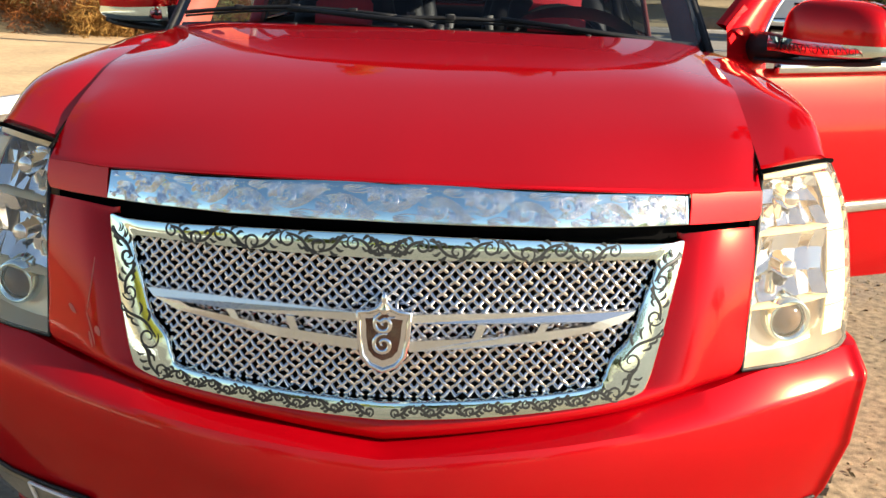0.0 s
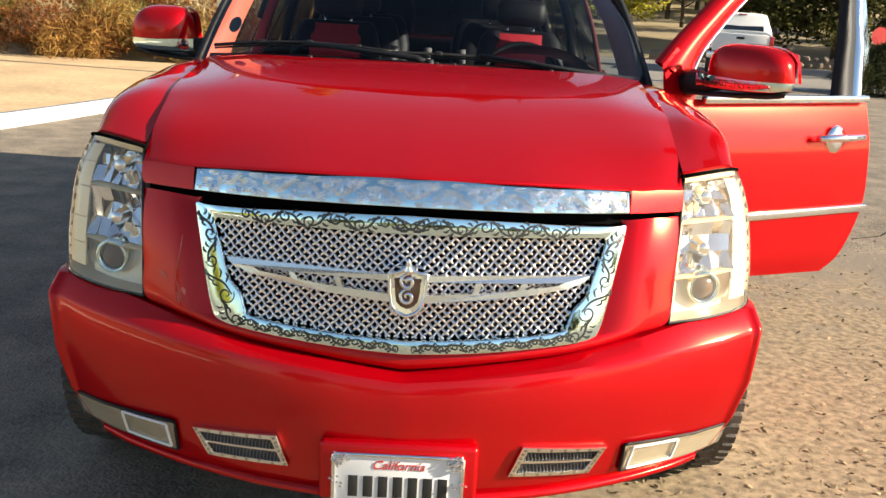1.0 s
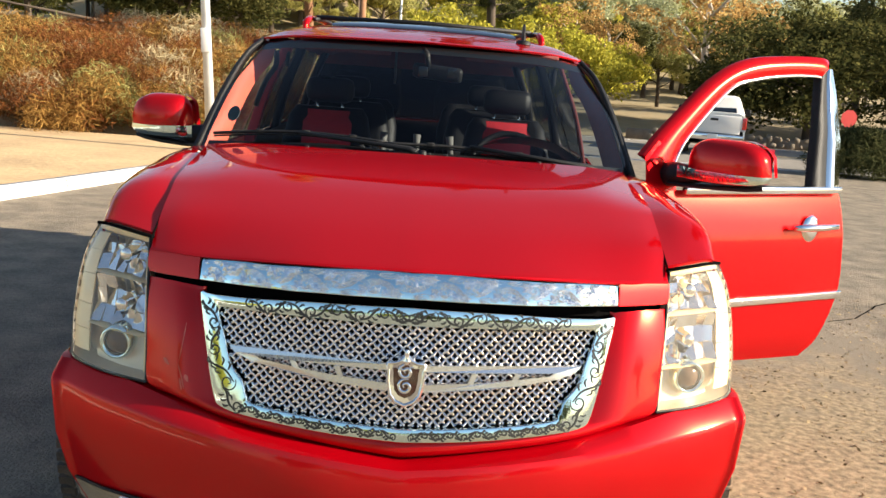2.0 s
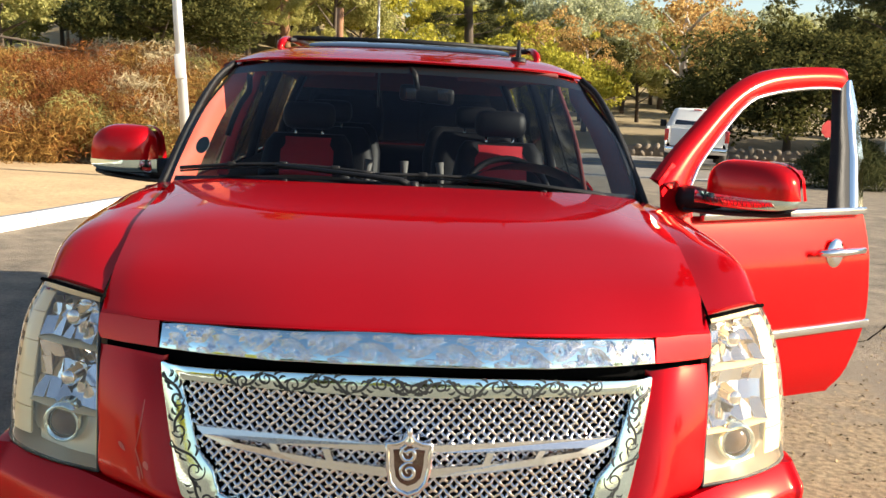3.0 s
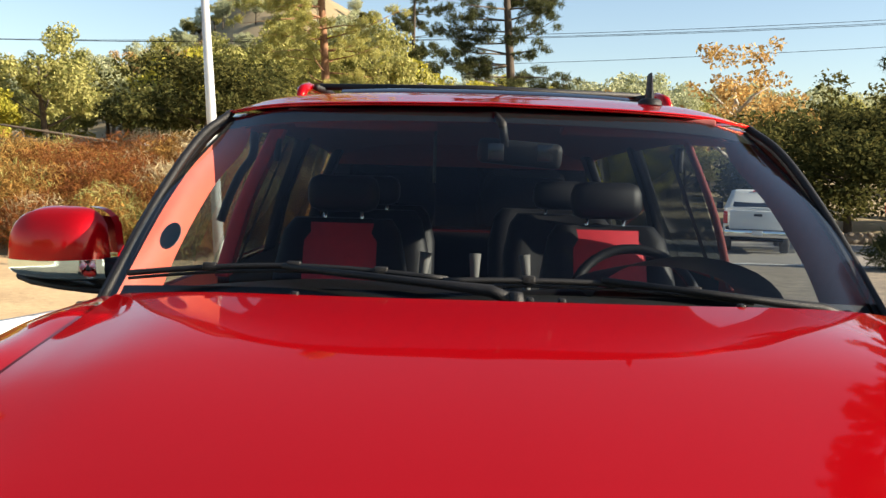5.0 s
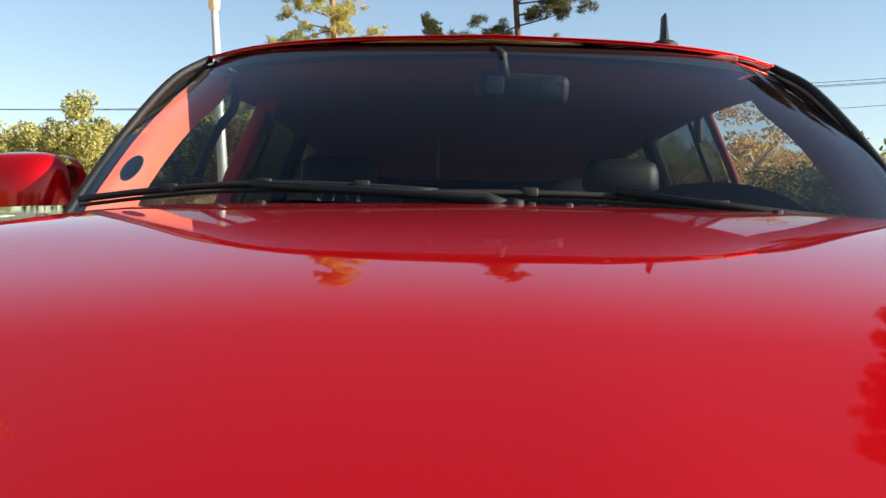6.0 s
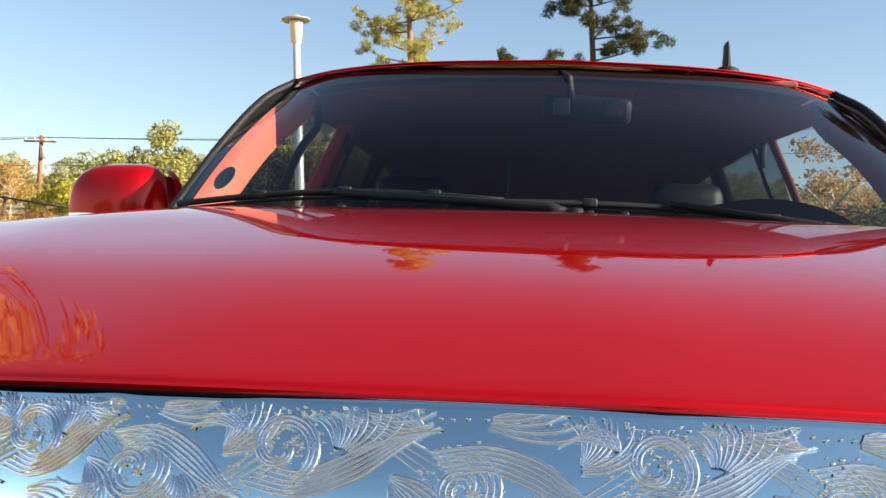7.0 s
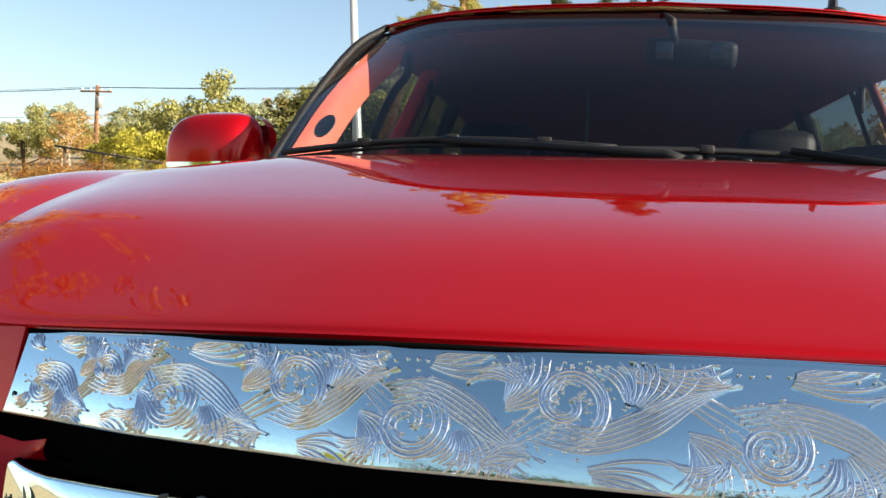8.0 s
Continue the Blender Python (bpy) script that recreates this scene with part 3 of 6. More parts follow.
for s in (1, -1):
    P = lambda x, z, out=0.0, s=s: bumper_at(x * s, z, out)
    bm = bmesh.new()
    grid(patch(0.60, 0.925, (0.372, 0.365), (0.456, 0.437), P, 0.013, 12), bm)
    fog = solid(part("fog_light", bm, FOG_BACK, bumper, "fog light with pale bezel"), 0.004)
    part("lens", grid(patch(0.605, 0.93, (0.376, 0.369), (0.452, 0.433), P, 0.020, 12)), LENS, fog).visible_shadow = False
    part("rim", rim(bmesh.new(), [(0.61, 0.382), (0.75, 0.382), (0.76, 0.448), (0.622, 0.452)], lambda x, z: P(x, z, 0.021), 0.0040), WHITE, fog)
    part("gasket", rim(bmesh.new(), [(0.596, 0.368), (0.93, 0.362), (0.935, 0.440), (0.60, 0.460)], lambda x, z: P(x, z, 0.008), 0.005), BLACK, fog)
    bowl = [[P(0.617 + 0.137 * u + 0.010 * v, 0.386 + 0.062 * v - 0.004 * u * v, 0.016 - 0.012 * (1 - (2 * u - 1) ** 2) * (1 - (2 * v - 1) ** 2)) for u in np.linspace(0, 1, 11)] for v in np.linspace(0, 1, 7)]
    part("lamp", grid(bowl), FOG_BOWL, fog, "dull fog lamp reflector")
    # vent: engraved chrome frame, middle bar, black mesh
    o = [(0.282, 0.400), (0.505, 0.383), (0.545, 0.462), (0.314, 0.486)]
    c = np.mean(o, 0)
    q = [tuple(c + (np.array(p) - c) * (0.84, 0.72)) for p in o]
    def on_vent(u, v, out, q=q, P=P):
        a, b, d, e = (np.array(p) for p in q)
        return P(*((a * (1 - u) + b * u) * (1 - v) + (e * (1 - u) + d * u) * v), out)
    def loop_of(o, k=6):
        return [tuple(np.array(o[i]) * (1 - j / k) + np.array(o[(i + 1) % 4]) * j / k) for i in range(4) for j in range(k)]
    lo, lq = loop_of(o), loop_of(q)
    rows = [[P(*p0, 0.002), P(*p0, 0.011), P(*(np.array(p0) * 0.93 + np.array(p1) * 0.07), 0.013), P(*(np.array(p0) * 0.07 + np.array(p1) * 0.93), 0.013), P(*p1, 0.011), P(*p1, 0.001)] for p0, p1 in zip(lo + lo[:1], lq + lq[:1])]
    bm = grid(rows)
    grid([[on_vent(u, v, h) for u in np.linspace(0, 1, 8)] for v, h in ((0.43, 0.002), (0.45, 0.010), (0.55, 0.010), (0.57, 0.002))], bm)
    vent = part("vent", bm, SATIN, bumper, "chrome vent with engraved frame and mesh", smooth=False)
    bm = bmesh.new()
    for j in range(len(lo)):
        p = np.array(lo[j]) * 0.5 + np.array(lq[j]) * 0.5
        ridge(bm, curl(p[0], p[1], 0.0044, 1.1 * j, 1.2 if j % 2 else -1.2, 14), taper(14, 0.0018), lambda x, z, o=0.0: P(x, z, 0.0136 + o), 0.0004)
    part("engraving", bm, INK, vent, "dark scrolls cut into the vent frame")["kind"] = "stuff"
    # black sheet as the shade inside the vent
    part("vent_shade", grid([[on_vent(u, v, 0.0025) for u in np.linspace(0, 1, 14)] for v in np.linspace(0, 1, 6)]), DARK, vent, smooth=False)
    bm = bmesh.new()
    for way in (1, -1):
        for j in range(-8, 26):
            run = [(0.05 * j + way * 0.22 * (v - 0.5), v) for v in np.linspace(0.0, 1.0, 17)]
            run = [(u, v) for u, v in run if 0.0 < u < 1.0]
            if len(run) > 1:
                ridge(bm, run, [0.014] * len(run), lambda u, v, o=0.0: on_vent(u, v, 0.0045 + o), 0.002)
    part("vent_mesh", bm, MESH_BLACK, vent, "black woven mesh")
mount = part("plate_mount", box(bmesh.new(), (0, -0.012, 0.42), (0.40, 0.035, 0.16), None, 0.012), PAINT, bumper, "red plate holder")
plate = part("number_plate", box(bmesh.new(), (0, -0.0345, 0.395), (0.325, 0.006, 0.165), None, 0.002), PLATE, mount, "white plate with dark bars")
for i in range(7):
    part("bar", box(bmesh.new(), (-0.112 + 0.0375 * i, -0.0385, 0.387), (0.024, 0.002, 0.058), None, 0.0008), INK, plate)
text = bpy.data.curves.new("word", "FONT")
text.body, text.size, text.align_x, text.shear, text.extrude = "California", 0.034, "CENTER", 0.35, 0.0006
holder = new("word", text)
bpy.context.view_layer.update()
me = bpy.data.meshes.new_from_object(holder.evaluated_get(bpy.context.evaluated_depsgraph_get()))
bpy.data.objects.remove(holder)
me.materials.clear()
me.materials.append(RED_INK)
word = new("lettering", me)
word.matrix_basis = pose(0, -0.0385, 0.436, 90, 0, 0)
word.parent = plate
bm = bmesh.new()
rim(bm, [(-0.162, 0.315), (0.162, 0.315), (0.162, 0.474), (-0.162, 0.474)], lambda x, z: Vector((x, -0.038, z)), 0.006)
frame_part = part("plate_frame", bm, CHROME, mount, "chrome frame set with rhinestones")
bm = bmesh.new()
rng = random.Random(9)
for cx, cz, n in ((-0.145, 0.462, 34), (0.145, 0.462, 34), (-0.15, 0.33, 20), (0.15, 0.33, 20), (0, 0.316, 12), (-0.158, 0.40, 6), (0.158, 0.40, 6)):
    for j in range(n):
        a, r = rng.random() * 6.28, 0.022 * math.sqrt(rng.random())
        b = bmesh.new()
        bmesh.ops.create_icosphere(b, subdivisions=1, radius=0.0030 + 0.0012 * rng.random())
        merge(bm, b, Matrix.Translation((cx + r * math.cos(a), -0.045, cz + r * math.sin(a))))
part("rhinestone", bm, CHROME, frame_part, smooth=False)["kind"] = "stuff"

# headlights
def solid_patch(rows, depth):
    """A sheet of points thickened backwards."""
    bm = grid(rows)
    back = [[Vector(p) + Vector((0, depth, 0)) for p in r] for r in rows]
    grid(back, bm, True)
    loop = lambda g: g[0] + [r[-1] for r in g[1:]] + g[-1][-2::-1] + [r[0] for r in g[-2:0:-1]]
    a, b = loop(rows), loop(back)
    grid([a + a[:1], b + b[:1]], bm)
    return bm
HEAD = [
    [(0.704, 0.222, 0.770), (0.83, 0.268, 0.778), (0.945, 0.350, 0.790), (0.985, 0.47, 0.80)],
    [(0.714, 0.265, 0.895), (0.84, 0.315, 0.90), (0.958, 0.405, 0.905), (0.99, 0.52, 0.91)],
    [(0.731, 0.33, 1.05), (0.85, 0.385, 1.055), (0.947, 0.465, 1.055), (0.98, 0.56, 1.05)],
    [(0.746, 0.405, 1.138), (0.835, 0.455, 1.146), (0.912, 0.52, 1.148), (0.945, 0.58, 1.135)],
]
HL = loft(HEAD, 20, 20)
def lamp_at(u, v, back=0.0):
    """A place in the headlight: u across from the grille's side, v up, back behind the lens."""
    i, j = v * 19, u * 19
    i0, j0 = min(int(i), 18), min(int(j), 18)
    a, b = i - i0, j - j0
    p = HL[i0, j0] * (1 - a) * (1 - b) + HL[i0 + 1, j0] * a * (1 - b) + HL[i0, j0 + 1] * (1 - a) * b + HL[i0 + 1, j0 + 1] * a * b
    return Vector(p) + Vector((-0.25, 0.97, 0)) * back
facet = random.Random(17)
for s in (1, -1):
    F = mirror_bm if s < 0 else (lambda b: b)
    bm = grid([[lamp_at(u, v, 0.10) for u in np.linspace(0, 1, 10)] for v in np.linspace(0, 1, 10)])
    edge = [(u, 0) for u in np.linspace(0, 1, 9)] + [(1, v) for v in np.linspace(0, 1, 9)] + [(u, 1) for u in np.linspace(1, 0, 9)] + [(0, v) for v in np.linspace(1, 0, 9)]
    grid([[lamp_at(u, v, 0.001), lamp_at(u, v, 0.10)] for u, v in edge], bm)
    lamp = part("headlight", F(bm), LAMP_BACK, suv, "headlight with clear lens, reflectors and projector")
    part("lens", F(grid(HL)), LENS, lamp).visible_shadow = False
    bm = tube(bmesh.new(), [lamp_at(u, v, 0.004) for u, v in edge], 0.0045, 6, False)
    part("gasket", F(bm), BLACK, lamp)
    # pale light guide down the outer side, in segments with small lamps
    for k in range(5):
        v0, v1 = 0.06 + 0.168 * k, 0.222 + 0.168 * k
        part("light_guide", F(solid_patch([[lamp_at(u, v, 0.016 + 0.10 * abs(u - 0.71)) for u in (0.54, 0.62, 0.71, 0.80, 0.90)] for v in np.linspace(v0, v1, 4)], 0.012)), GUIDE, lamp, "pale amber light guide")
        for q in (0.25, 0.75):
            part("diode", F(box(bmesh.new(), lamp_at(0.80, v0 + (v1 - v0) * q, 0.014), (0.006, 0.008, 0.022), None, 0.002)), LAMP_BACK, lamp)
    # upper hood of the lamp
    part("top_shelf", F(grid([[lamp_at(u, v, b) for u in np.linspace(0.02, 0.98, 8)] for v, b in ((0.985, 0.012), (0.93, 0.02), (0.88, 0.06))])), GUIDE, lamp)
    # two faceted reflectors and the projector
    for v0, v1 in ((0.60, 0.88), (0.30, 0.57)):
        vm = (v0 + v1) / 2
        bm = bmesh.new()
        us, vs = (0.04, 0.12, 0.21, 0.29, 0.38, 0.46, 0.53), (0.0, 0.36, 0.70, 1.0)
        for i in range(6):
            for j in range(3):
                tu, tv = facet.uniform(-0.007, 0.007), facet.uniform(-0.009, 0.009)
                quad = []
                for a, b in ((0, 0), (1, 0), (1, 1), (0, 1)):
                    u, v = us[i + a], v0 + (v1 - v0) * vs[j + b]
                    quad.append(bm.verts.new(lamp_at(u, v, 0.086 - 0.42 * (u - 0.27) ** 2 - 1.5 * (v - vm) ** 2 + tu * (2 * a - 1) + tv * (2 * b - 1))))
                bm.faces.new(quad)
        grid([[lamp_at(u, v, 0.112) for u in (0.03, 0.54)] for v in (v0, v1)], bm)
        refl = part("reflector", F(bm), CHROME, lamp, "faceted chrome reflector", smooth=False)
        part("bulb_slot", F(box(bmesh.new(), lamp_at(0.30, vm - 0.02, 0.070), (0.014, 0.03, 0.050), None, 0.004)), BLACK, refl)
        c = lamp_at(0.27, vm, 0.05)
        bm = turned(bmesh.new(), [(0.0, 0.02), (0.014, 0.02), (0.02, 0.012), (0.02, -0.03), (0.026, -0.032), (0.026, -0.05)], 20, Matrix.Translation(c) @ pose(0, 0, 0, 90, 0, 12))
        part("bulb_shield", F(bm), CHROME, refl)
        part("divider", F(grid([[lamp_at(u, v0 - 0.012, b) for u in np.linspace(0.03, 0.54, 6)] for b in (0.02, 0.095)])), GUIDE, lamp)
    c = lamp_at(0.31, 0.19, 0.045)
    M = Matrix.Translation(c) @ pose(0, 0, 0, 90, 0, 12)
    part("projector_ring", F(turned(bmesh.new(), [(0.036, 0.0), (0.040, 0.012), (0.046, 0.010), (0.050, -0.02), (0.056, -0.05)], 32, M)), CHROME_PLATE, lamp, "chrome projector bezel")
    part("projector_lens", F(turned(bmesh.new(), [(0.0, 0.016), (0.012, 0.014), (0.024, 0.009), (0.033, 0.001), (0.036, -0.006)], 32, M)), PROJ, lamp, "dark glass projector lens")
    part("bezel", F(grid([[lamp_at(u, v, 0.075) for u in np.linspace(0.02, 0.54, 8)] for v in np.linspace(0.0, 0.31, 5)])), LAMP_BACK, lamp)
    part("inner_strip", F(grid([[lamp_at(u, v, 0.02 + 0.4 * abs(u - 0.02)) for u in (0.02, 0.055, 0.09)] for v in np.linspace(0.02, 0.93, 8)])), GUIDE, lamp)

# fenders
def fender(side):
    rows = []
    for y, xe, ze, xs, zs in ((0.54, 0.745, 1.154, 0.915, 1.154), (0.75, 0.775, 1.232, 0.94, 1.217), (1.0, 0.80, 1.261, 0.96, 1.240), (1.25, 0.82, 1.276, 0.972, 1.246), (1.45, 0.835, 1.288, 0.98, 1.252), (1.72, 0.87, 1.284, 0.985, 1.243)):
        r = 0.47 ** 2 - (y - 1.0) ** 2
        zb = max(0.42, 0.42 + math.sqrt(max(r, 0)))
        if y < 0.6:
            zb = 0.76
        f = 1 if y < 0.6 else 0
        rows.append([(xe - 0.002, y - 0.125 * f, ze - 0.004), ((xe + xs) / 2, y - 0.062 * f, (ze + zs) / 2 + 0.012 - 0.009 * f), (xs, y, zs), (xs + (0.03 if not f else 0.025), y + 0.03 * f, zs - 0.06), (1.005, y + 0.05 * f, (zs - 0.07 + zb) / 2), (1.005, y + 0.05 * f, zb)])
    bm = grid(loft(rows, 28, 36))
    if side < 0:
        mirror_bm(bm)
    ob = solid(part("front_fender", bm, PAINT, suv), 0.01)
    bm = tube(bmesh.new(), [(side * x, y, z) for x, y, z in ((0.735, 0.395, 1.141), (0.83, 0.453, 1.148), (0.91, 0.518, 1.149), (0.945, 0.572, 1.139))], 0.0055, 6)
    part("shut_line", bm, DARK, ob)
    bm = tube(bmesh.new(), [(side * a[0], a[1], a[2]) for a in spline([(0.737, 0.37, 1.132), (0.746, 0.51, 1.178), (0.79, 0.9, 1.247), (0.842, 1.56, 1.292)], 20)], 0.003, 5)
    part("hood_gap_shade", bm, DARK, ob)
fender(1)
fender(-1)

# ---- the car: glass, roof, sides ----
WS = [
    [(0, 1.50, 1.30), (0.4, 1.53, 1.298), (0.7, 1.61, 1.288), (0.905, 1.72, 1.272)],
    [(0, 1.80, 1.545), (0.4, 1.82, 1.54), (0.68, 1.88, 1.525), (0.855, 1.965, 1.502)],
    [(0, 2.12, 1.768), (0.35, 2.145, 1.762), (0.585, 2.203, 1.752), (0.732, 2.272, 1.733)],
]
WSG = loft(WS, 24, 24)
screen = part("windscreen", grid(both(WSG)), GLASS, suv)
screen.visible_shadow = False
def on_screen(x, v, out=0.0):
    """A place on the windscreen at x and at the share v of its height."""
    row = WSG[min(23, int(v * 23))] * (1 - (v * 23) % 1) + WSG[min(23, int(v * 23) + 1)] * ((v * 23) % 1)
    a = abs(x)
    return Vector((x, np.interp(a, row[:, 0], row[:, 1]) - out * 0.7, np.interp(a, row[:, 0], row[:, 2]) + out * 0.7))
# black border band
bm = bmesh.new()
def band(u0, u1, v0, v1, nu, nv):
    r = []
    for v in np.linspace(v0, v1, nv):
        k = v * 23
        i = min(int(k), 22)
        row = WSG[i] * (1 - (k - i)) + WSG[i + 1] * (k - i)
        r.append([Vector((np.interp(u * 23, range(24), row[:, 0]), np.interp(u * 23, range(24), row[:, 1]) + 0.004, np.interp(u * 23, range(24), row[:, 2]) - 0.004)) for u in np.linspace(u0, u1, nu)])
    return r
for m in (0, 1):
    b = bmesh.new()
    grid(band(0, 1, 0.915, 1.0, 24, 3), b)
    grid(band(0.972, 1, 0.0, 0.94, 3, 24), b)
    grid(band(0, 0.955, 0.0, 0.07, 24, 3), b)
    if m:
        mirror_bm(b)
    merge(bm, b)
part("black_border", bm, BLACK, screen)
# dark oval pass on the glass
bm = bmesh.new()
o = [on_screen(-0.785 + 0.026 * math.cos(a), 0.300 + 0.060 * math.sin(a), -0.006) for a in np.linspace(0, 6.283, 28)[:-1]]
bm.faces.new([bm.verts.new(p) for p in o])
part("sticker", bm, GREEN, screen, "dark green oval sticker")
part("sticker_rim", tube(bmesh.new(), [on_screen(-0.785 + 0.027 * math.cos(a), 0.300 + 0.062 * math.sin(a), -0.007) for a in np.linspace(0, 6.283, 28)], 0.0016, 5, False), GREY, screen)

ROOF = [
    [(0, 2.105, 1.772), (0.35, 2.135, 1.767), (0.6, 2.21, 1.760), (0.754, 2.280, 1.741)],
    [(0, 2.13, 1.785), (0.35, 2.16, 1.780), (0.6, 2.235, 1.772), (0.762, 2.305, 1.748)],
    [(0, 2.5, 1.838), (0.35, 2.5, 1.832), (0.62, 2.52, 1.812), (0.765, 2.55, 1.768)],
    [(0, 3.2, 1.875), (0.35, 3.2, 1.868), (0.62, 3.2, 1.842), (0.765, 3.2, 1.785)],
    [(0, 4.4, 1.87), (0.35, 4.4, 1.863), (0.62, 4.4, 1.835), (0.76, 4.4, 1.78)],
    [(0, 5.4, 1.81), (0.35, 5.4, 1.805), (0.62, 5.38, 1.78), (0.73, 5.35, 1.74)],
]
RG = loft(ROOF, 20, 50)
roof = solid(part("roof", grid(both(RG)), PAINT, suv), 0.004, -1, False)
def on_roof(x, y, up=0.0):
    best = [np.interp(abs(x), r[:, 0], r[:, 2]) for r in RG]
    yy = [np.interp(abs(x), r[:, 0], r[:, 1]) for r in RG]
    return Vector((x, y, float(np.interp(y, yy, best)) + up))
part("headliner", grid(both(np.array([[(p[0] * 0.97, p[1] + 0.05, p[2] - 0.045) for p in r[::3]] for r in RG[::3]]))), LINER, suv)
# sunroof
bm = grid([[on_roof(x, y, u) for x in np.linspace(-0.46, 0.46, 14)] for y, u in ((2.58, 0.002), (2.60, 0.012), (2.9, 0.022), (3.25, 0.02), (3.28, 0.002))])
part("sunroof", bm, TINT_SOLID, roof, "dark glass sunroof")
# rails
for s in (1, -1):
    pts = [on_roof(s * 0.60, y, h) for y, h in ((2.64, -0.004), (2.70, 0.022), (2.82, 0.036), (3.2, 0.042), (4.0, 0.042), (4.8, 0.038), (4.95, 0.0))]
    rail = part("roof_rail", tube(bmesh.new(), pts, [0.012, 0.018, 0.018, 0.016, 0.016, 0.018, 0.014], 10), PAINT, roof, "red roof rail with dark bar")
    part("bar", tube(bmesh.new(), [p + Vector((-s * 0.03, 0, 0.0)) for p in pts[2:6]], 0.012, 8), BLACK, rail)
bm = bmesh.new()
tube(bm, [on_roof(-0.58, 3.0, 0.045), on_roof(0, 3.0, 0.03), on_roof(0.58, 3.0, 0.045)], 0.012, 8)
part("cross_bar", bm, BLACK, roof)
# antenna
b0 = on_roof(0.475, 2.36)
bm = bmesh.new()
turned(bm, [(0.036, -0.004), (0.034, 0.010), (0.024, 0.016), (0.0, 0.017)], 20, Matrix.Translation(b0))
grid([[b0 + Vector((w * sx, dy, z)) for w, dy in ((0, -0.022 + 0.10 * z), (1, -0.008 + 0.14 * z), (1, 0.018 + 0.12 * z), (0, 0.026 + 0.12 * z), (-1, 0.018 + 0.12 * z), (-1, -0.008 + 0.14 * z), (0, -0.022 + 0.10 * z))] for z, sx in ((0.01, 0.012), (0.05, 0.008), (0.085, 0.006), (0.092, 0.002))], bm)
part("antenna", bm, BLACK, roof, "black fin antenna")

# cowl, vents and wipers
bm = grid(both(loft([[(0, 1.40, 1.318), (0.4, 1.43, 1.314), (0.76, 1.53, 1.284), (0.93, 1.66, 1.255)],
                     [(0, 1.44, 1.300), (0.4, 1.47, 1.297), (0.75, 1.57, 1.276), (0.93, 1.70, 1.255)],
                     [(0, 1.52, 1.305), (0.4, 1.55, 1.303), (0.72, 1.63, 1.292), (0.92, 1.74, 1.27)]], 20, 9)))
cowl = solid(part("cowl", bm, BLACK, suv, "black plastic cowl below the windscreen"), 0.006)
bm = bmesh.new()
for k in range(46):
    x = -0.66 + k * 0.0293
    box(bm, (x, 1.465 + 0.1 * x * x, 1.303 - 0.03 * x * x), (0.006, 0.05, 0.008))
part("louvre", bm, BLACK, cowl)
for s in (1, -1):
    bm = grid([[(s * x, y, z) for x, y, z in r] for r in (((0.80, 1.535, 1.285), (0.90, 1.60, 1.268), (0.975, 1.68, 1.25)), ((0.79, 1.60, 1.292), (0.90, 1.665, 1.278), (0.98, 1.74, 1.262)))])
    solid(part("cowl_corner", bm, BLACK, cowl), 0.006)
def wiper(pivot, tip, heel, lift):
    bm = bmesh.new()
    P, T, H = Vector(pivot), Vector(tip), Vector(heel)
    turned(bm, [(0.0, 0.022), (0.014, 0.020), (0.018, 0.0), (0.02, -0.03)], 16, Matrix.Translation(P))
    knee = P.lerp((T + H) / 2, 0.35) + Vector((0, -0.006, 0.022))
    mid = (T + H) / 2 + Vector((0, -0.012, 0.028))
    tube(bm, [P, P.lerp(knee, 0.3) + Vector((0, 0, 0.012)), knee, mid], [0.014, 0.013, 0.009, 0.007], 8)
    w = part("wiper", bm, BLACK, suv, "black wiper arm and blade")
    bm = bmesh.new()
    arc = [H.lerp(T, u) + Vector((0, -0.004, 0.006 + lift * math.sin(math.pi * u))) for u in np.linspace(0, 1, 16)]
    tube(bm, arc, 0.007, 6)
    tube(bm, [p - Vector((0, -0.004, 0.012)) for p in arc], 0.004, 5)
    for u in (0.22, 0.5, 0.78):
        box(bm, arc[int(u * 15)] + Vector((0, 0, 0.002)), (0.03, 0.016, 0.018), None, 0.003)
    part("blade", bm, BLACK, w)
wiper((0.02, 1.46, 1.325), (-0.835, 1.66, 1.335), (-0.12, 1.535, 1.355), 0.022)
wiper((0.76, 1.585, 1.290), (-0.13, 1.53, 1.352), (0.55, 1.585, 1.325), 0.014)
for x in (0.045, 0.11, -0.43, 0.48):
    part("washer_jet", box(bmesh.new(), (x, 1.43 + 0.1 * x * x, 1.333 - 0.02 * x * x), (0.016, 0.02, 0.014), None, 0.004), BLACK, cowl)

# pillars and roof edges
def beam(name, pts, w, d, mat, parent=suv, label="", s=1):
    """A flat-sided bar along pts, w across the car and d along it."""
    rows = [[(s * (p[0] + a * w / 2), p[1] + b * d / 2, p[2]) for a, b in ((-1, -1), (-0.7, -1.1), (0.7, -1.1), (1, -1), (1, 1), (-1, 1), (-1, -1))] for p in spline(pts, 16)]
    return part(name, grid(rows), mat, parent, label)
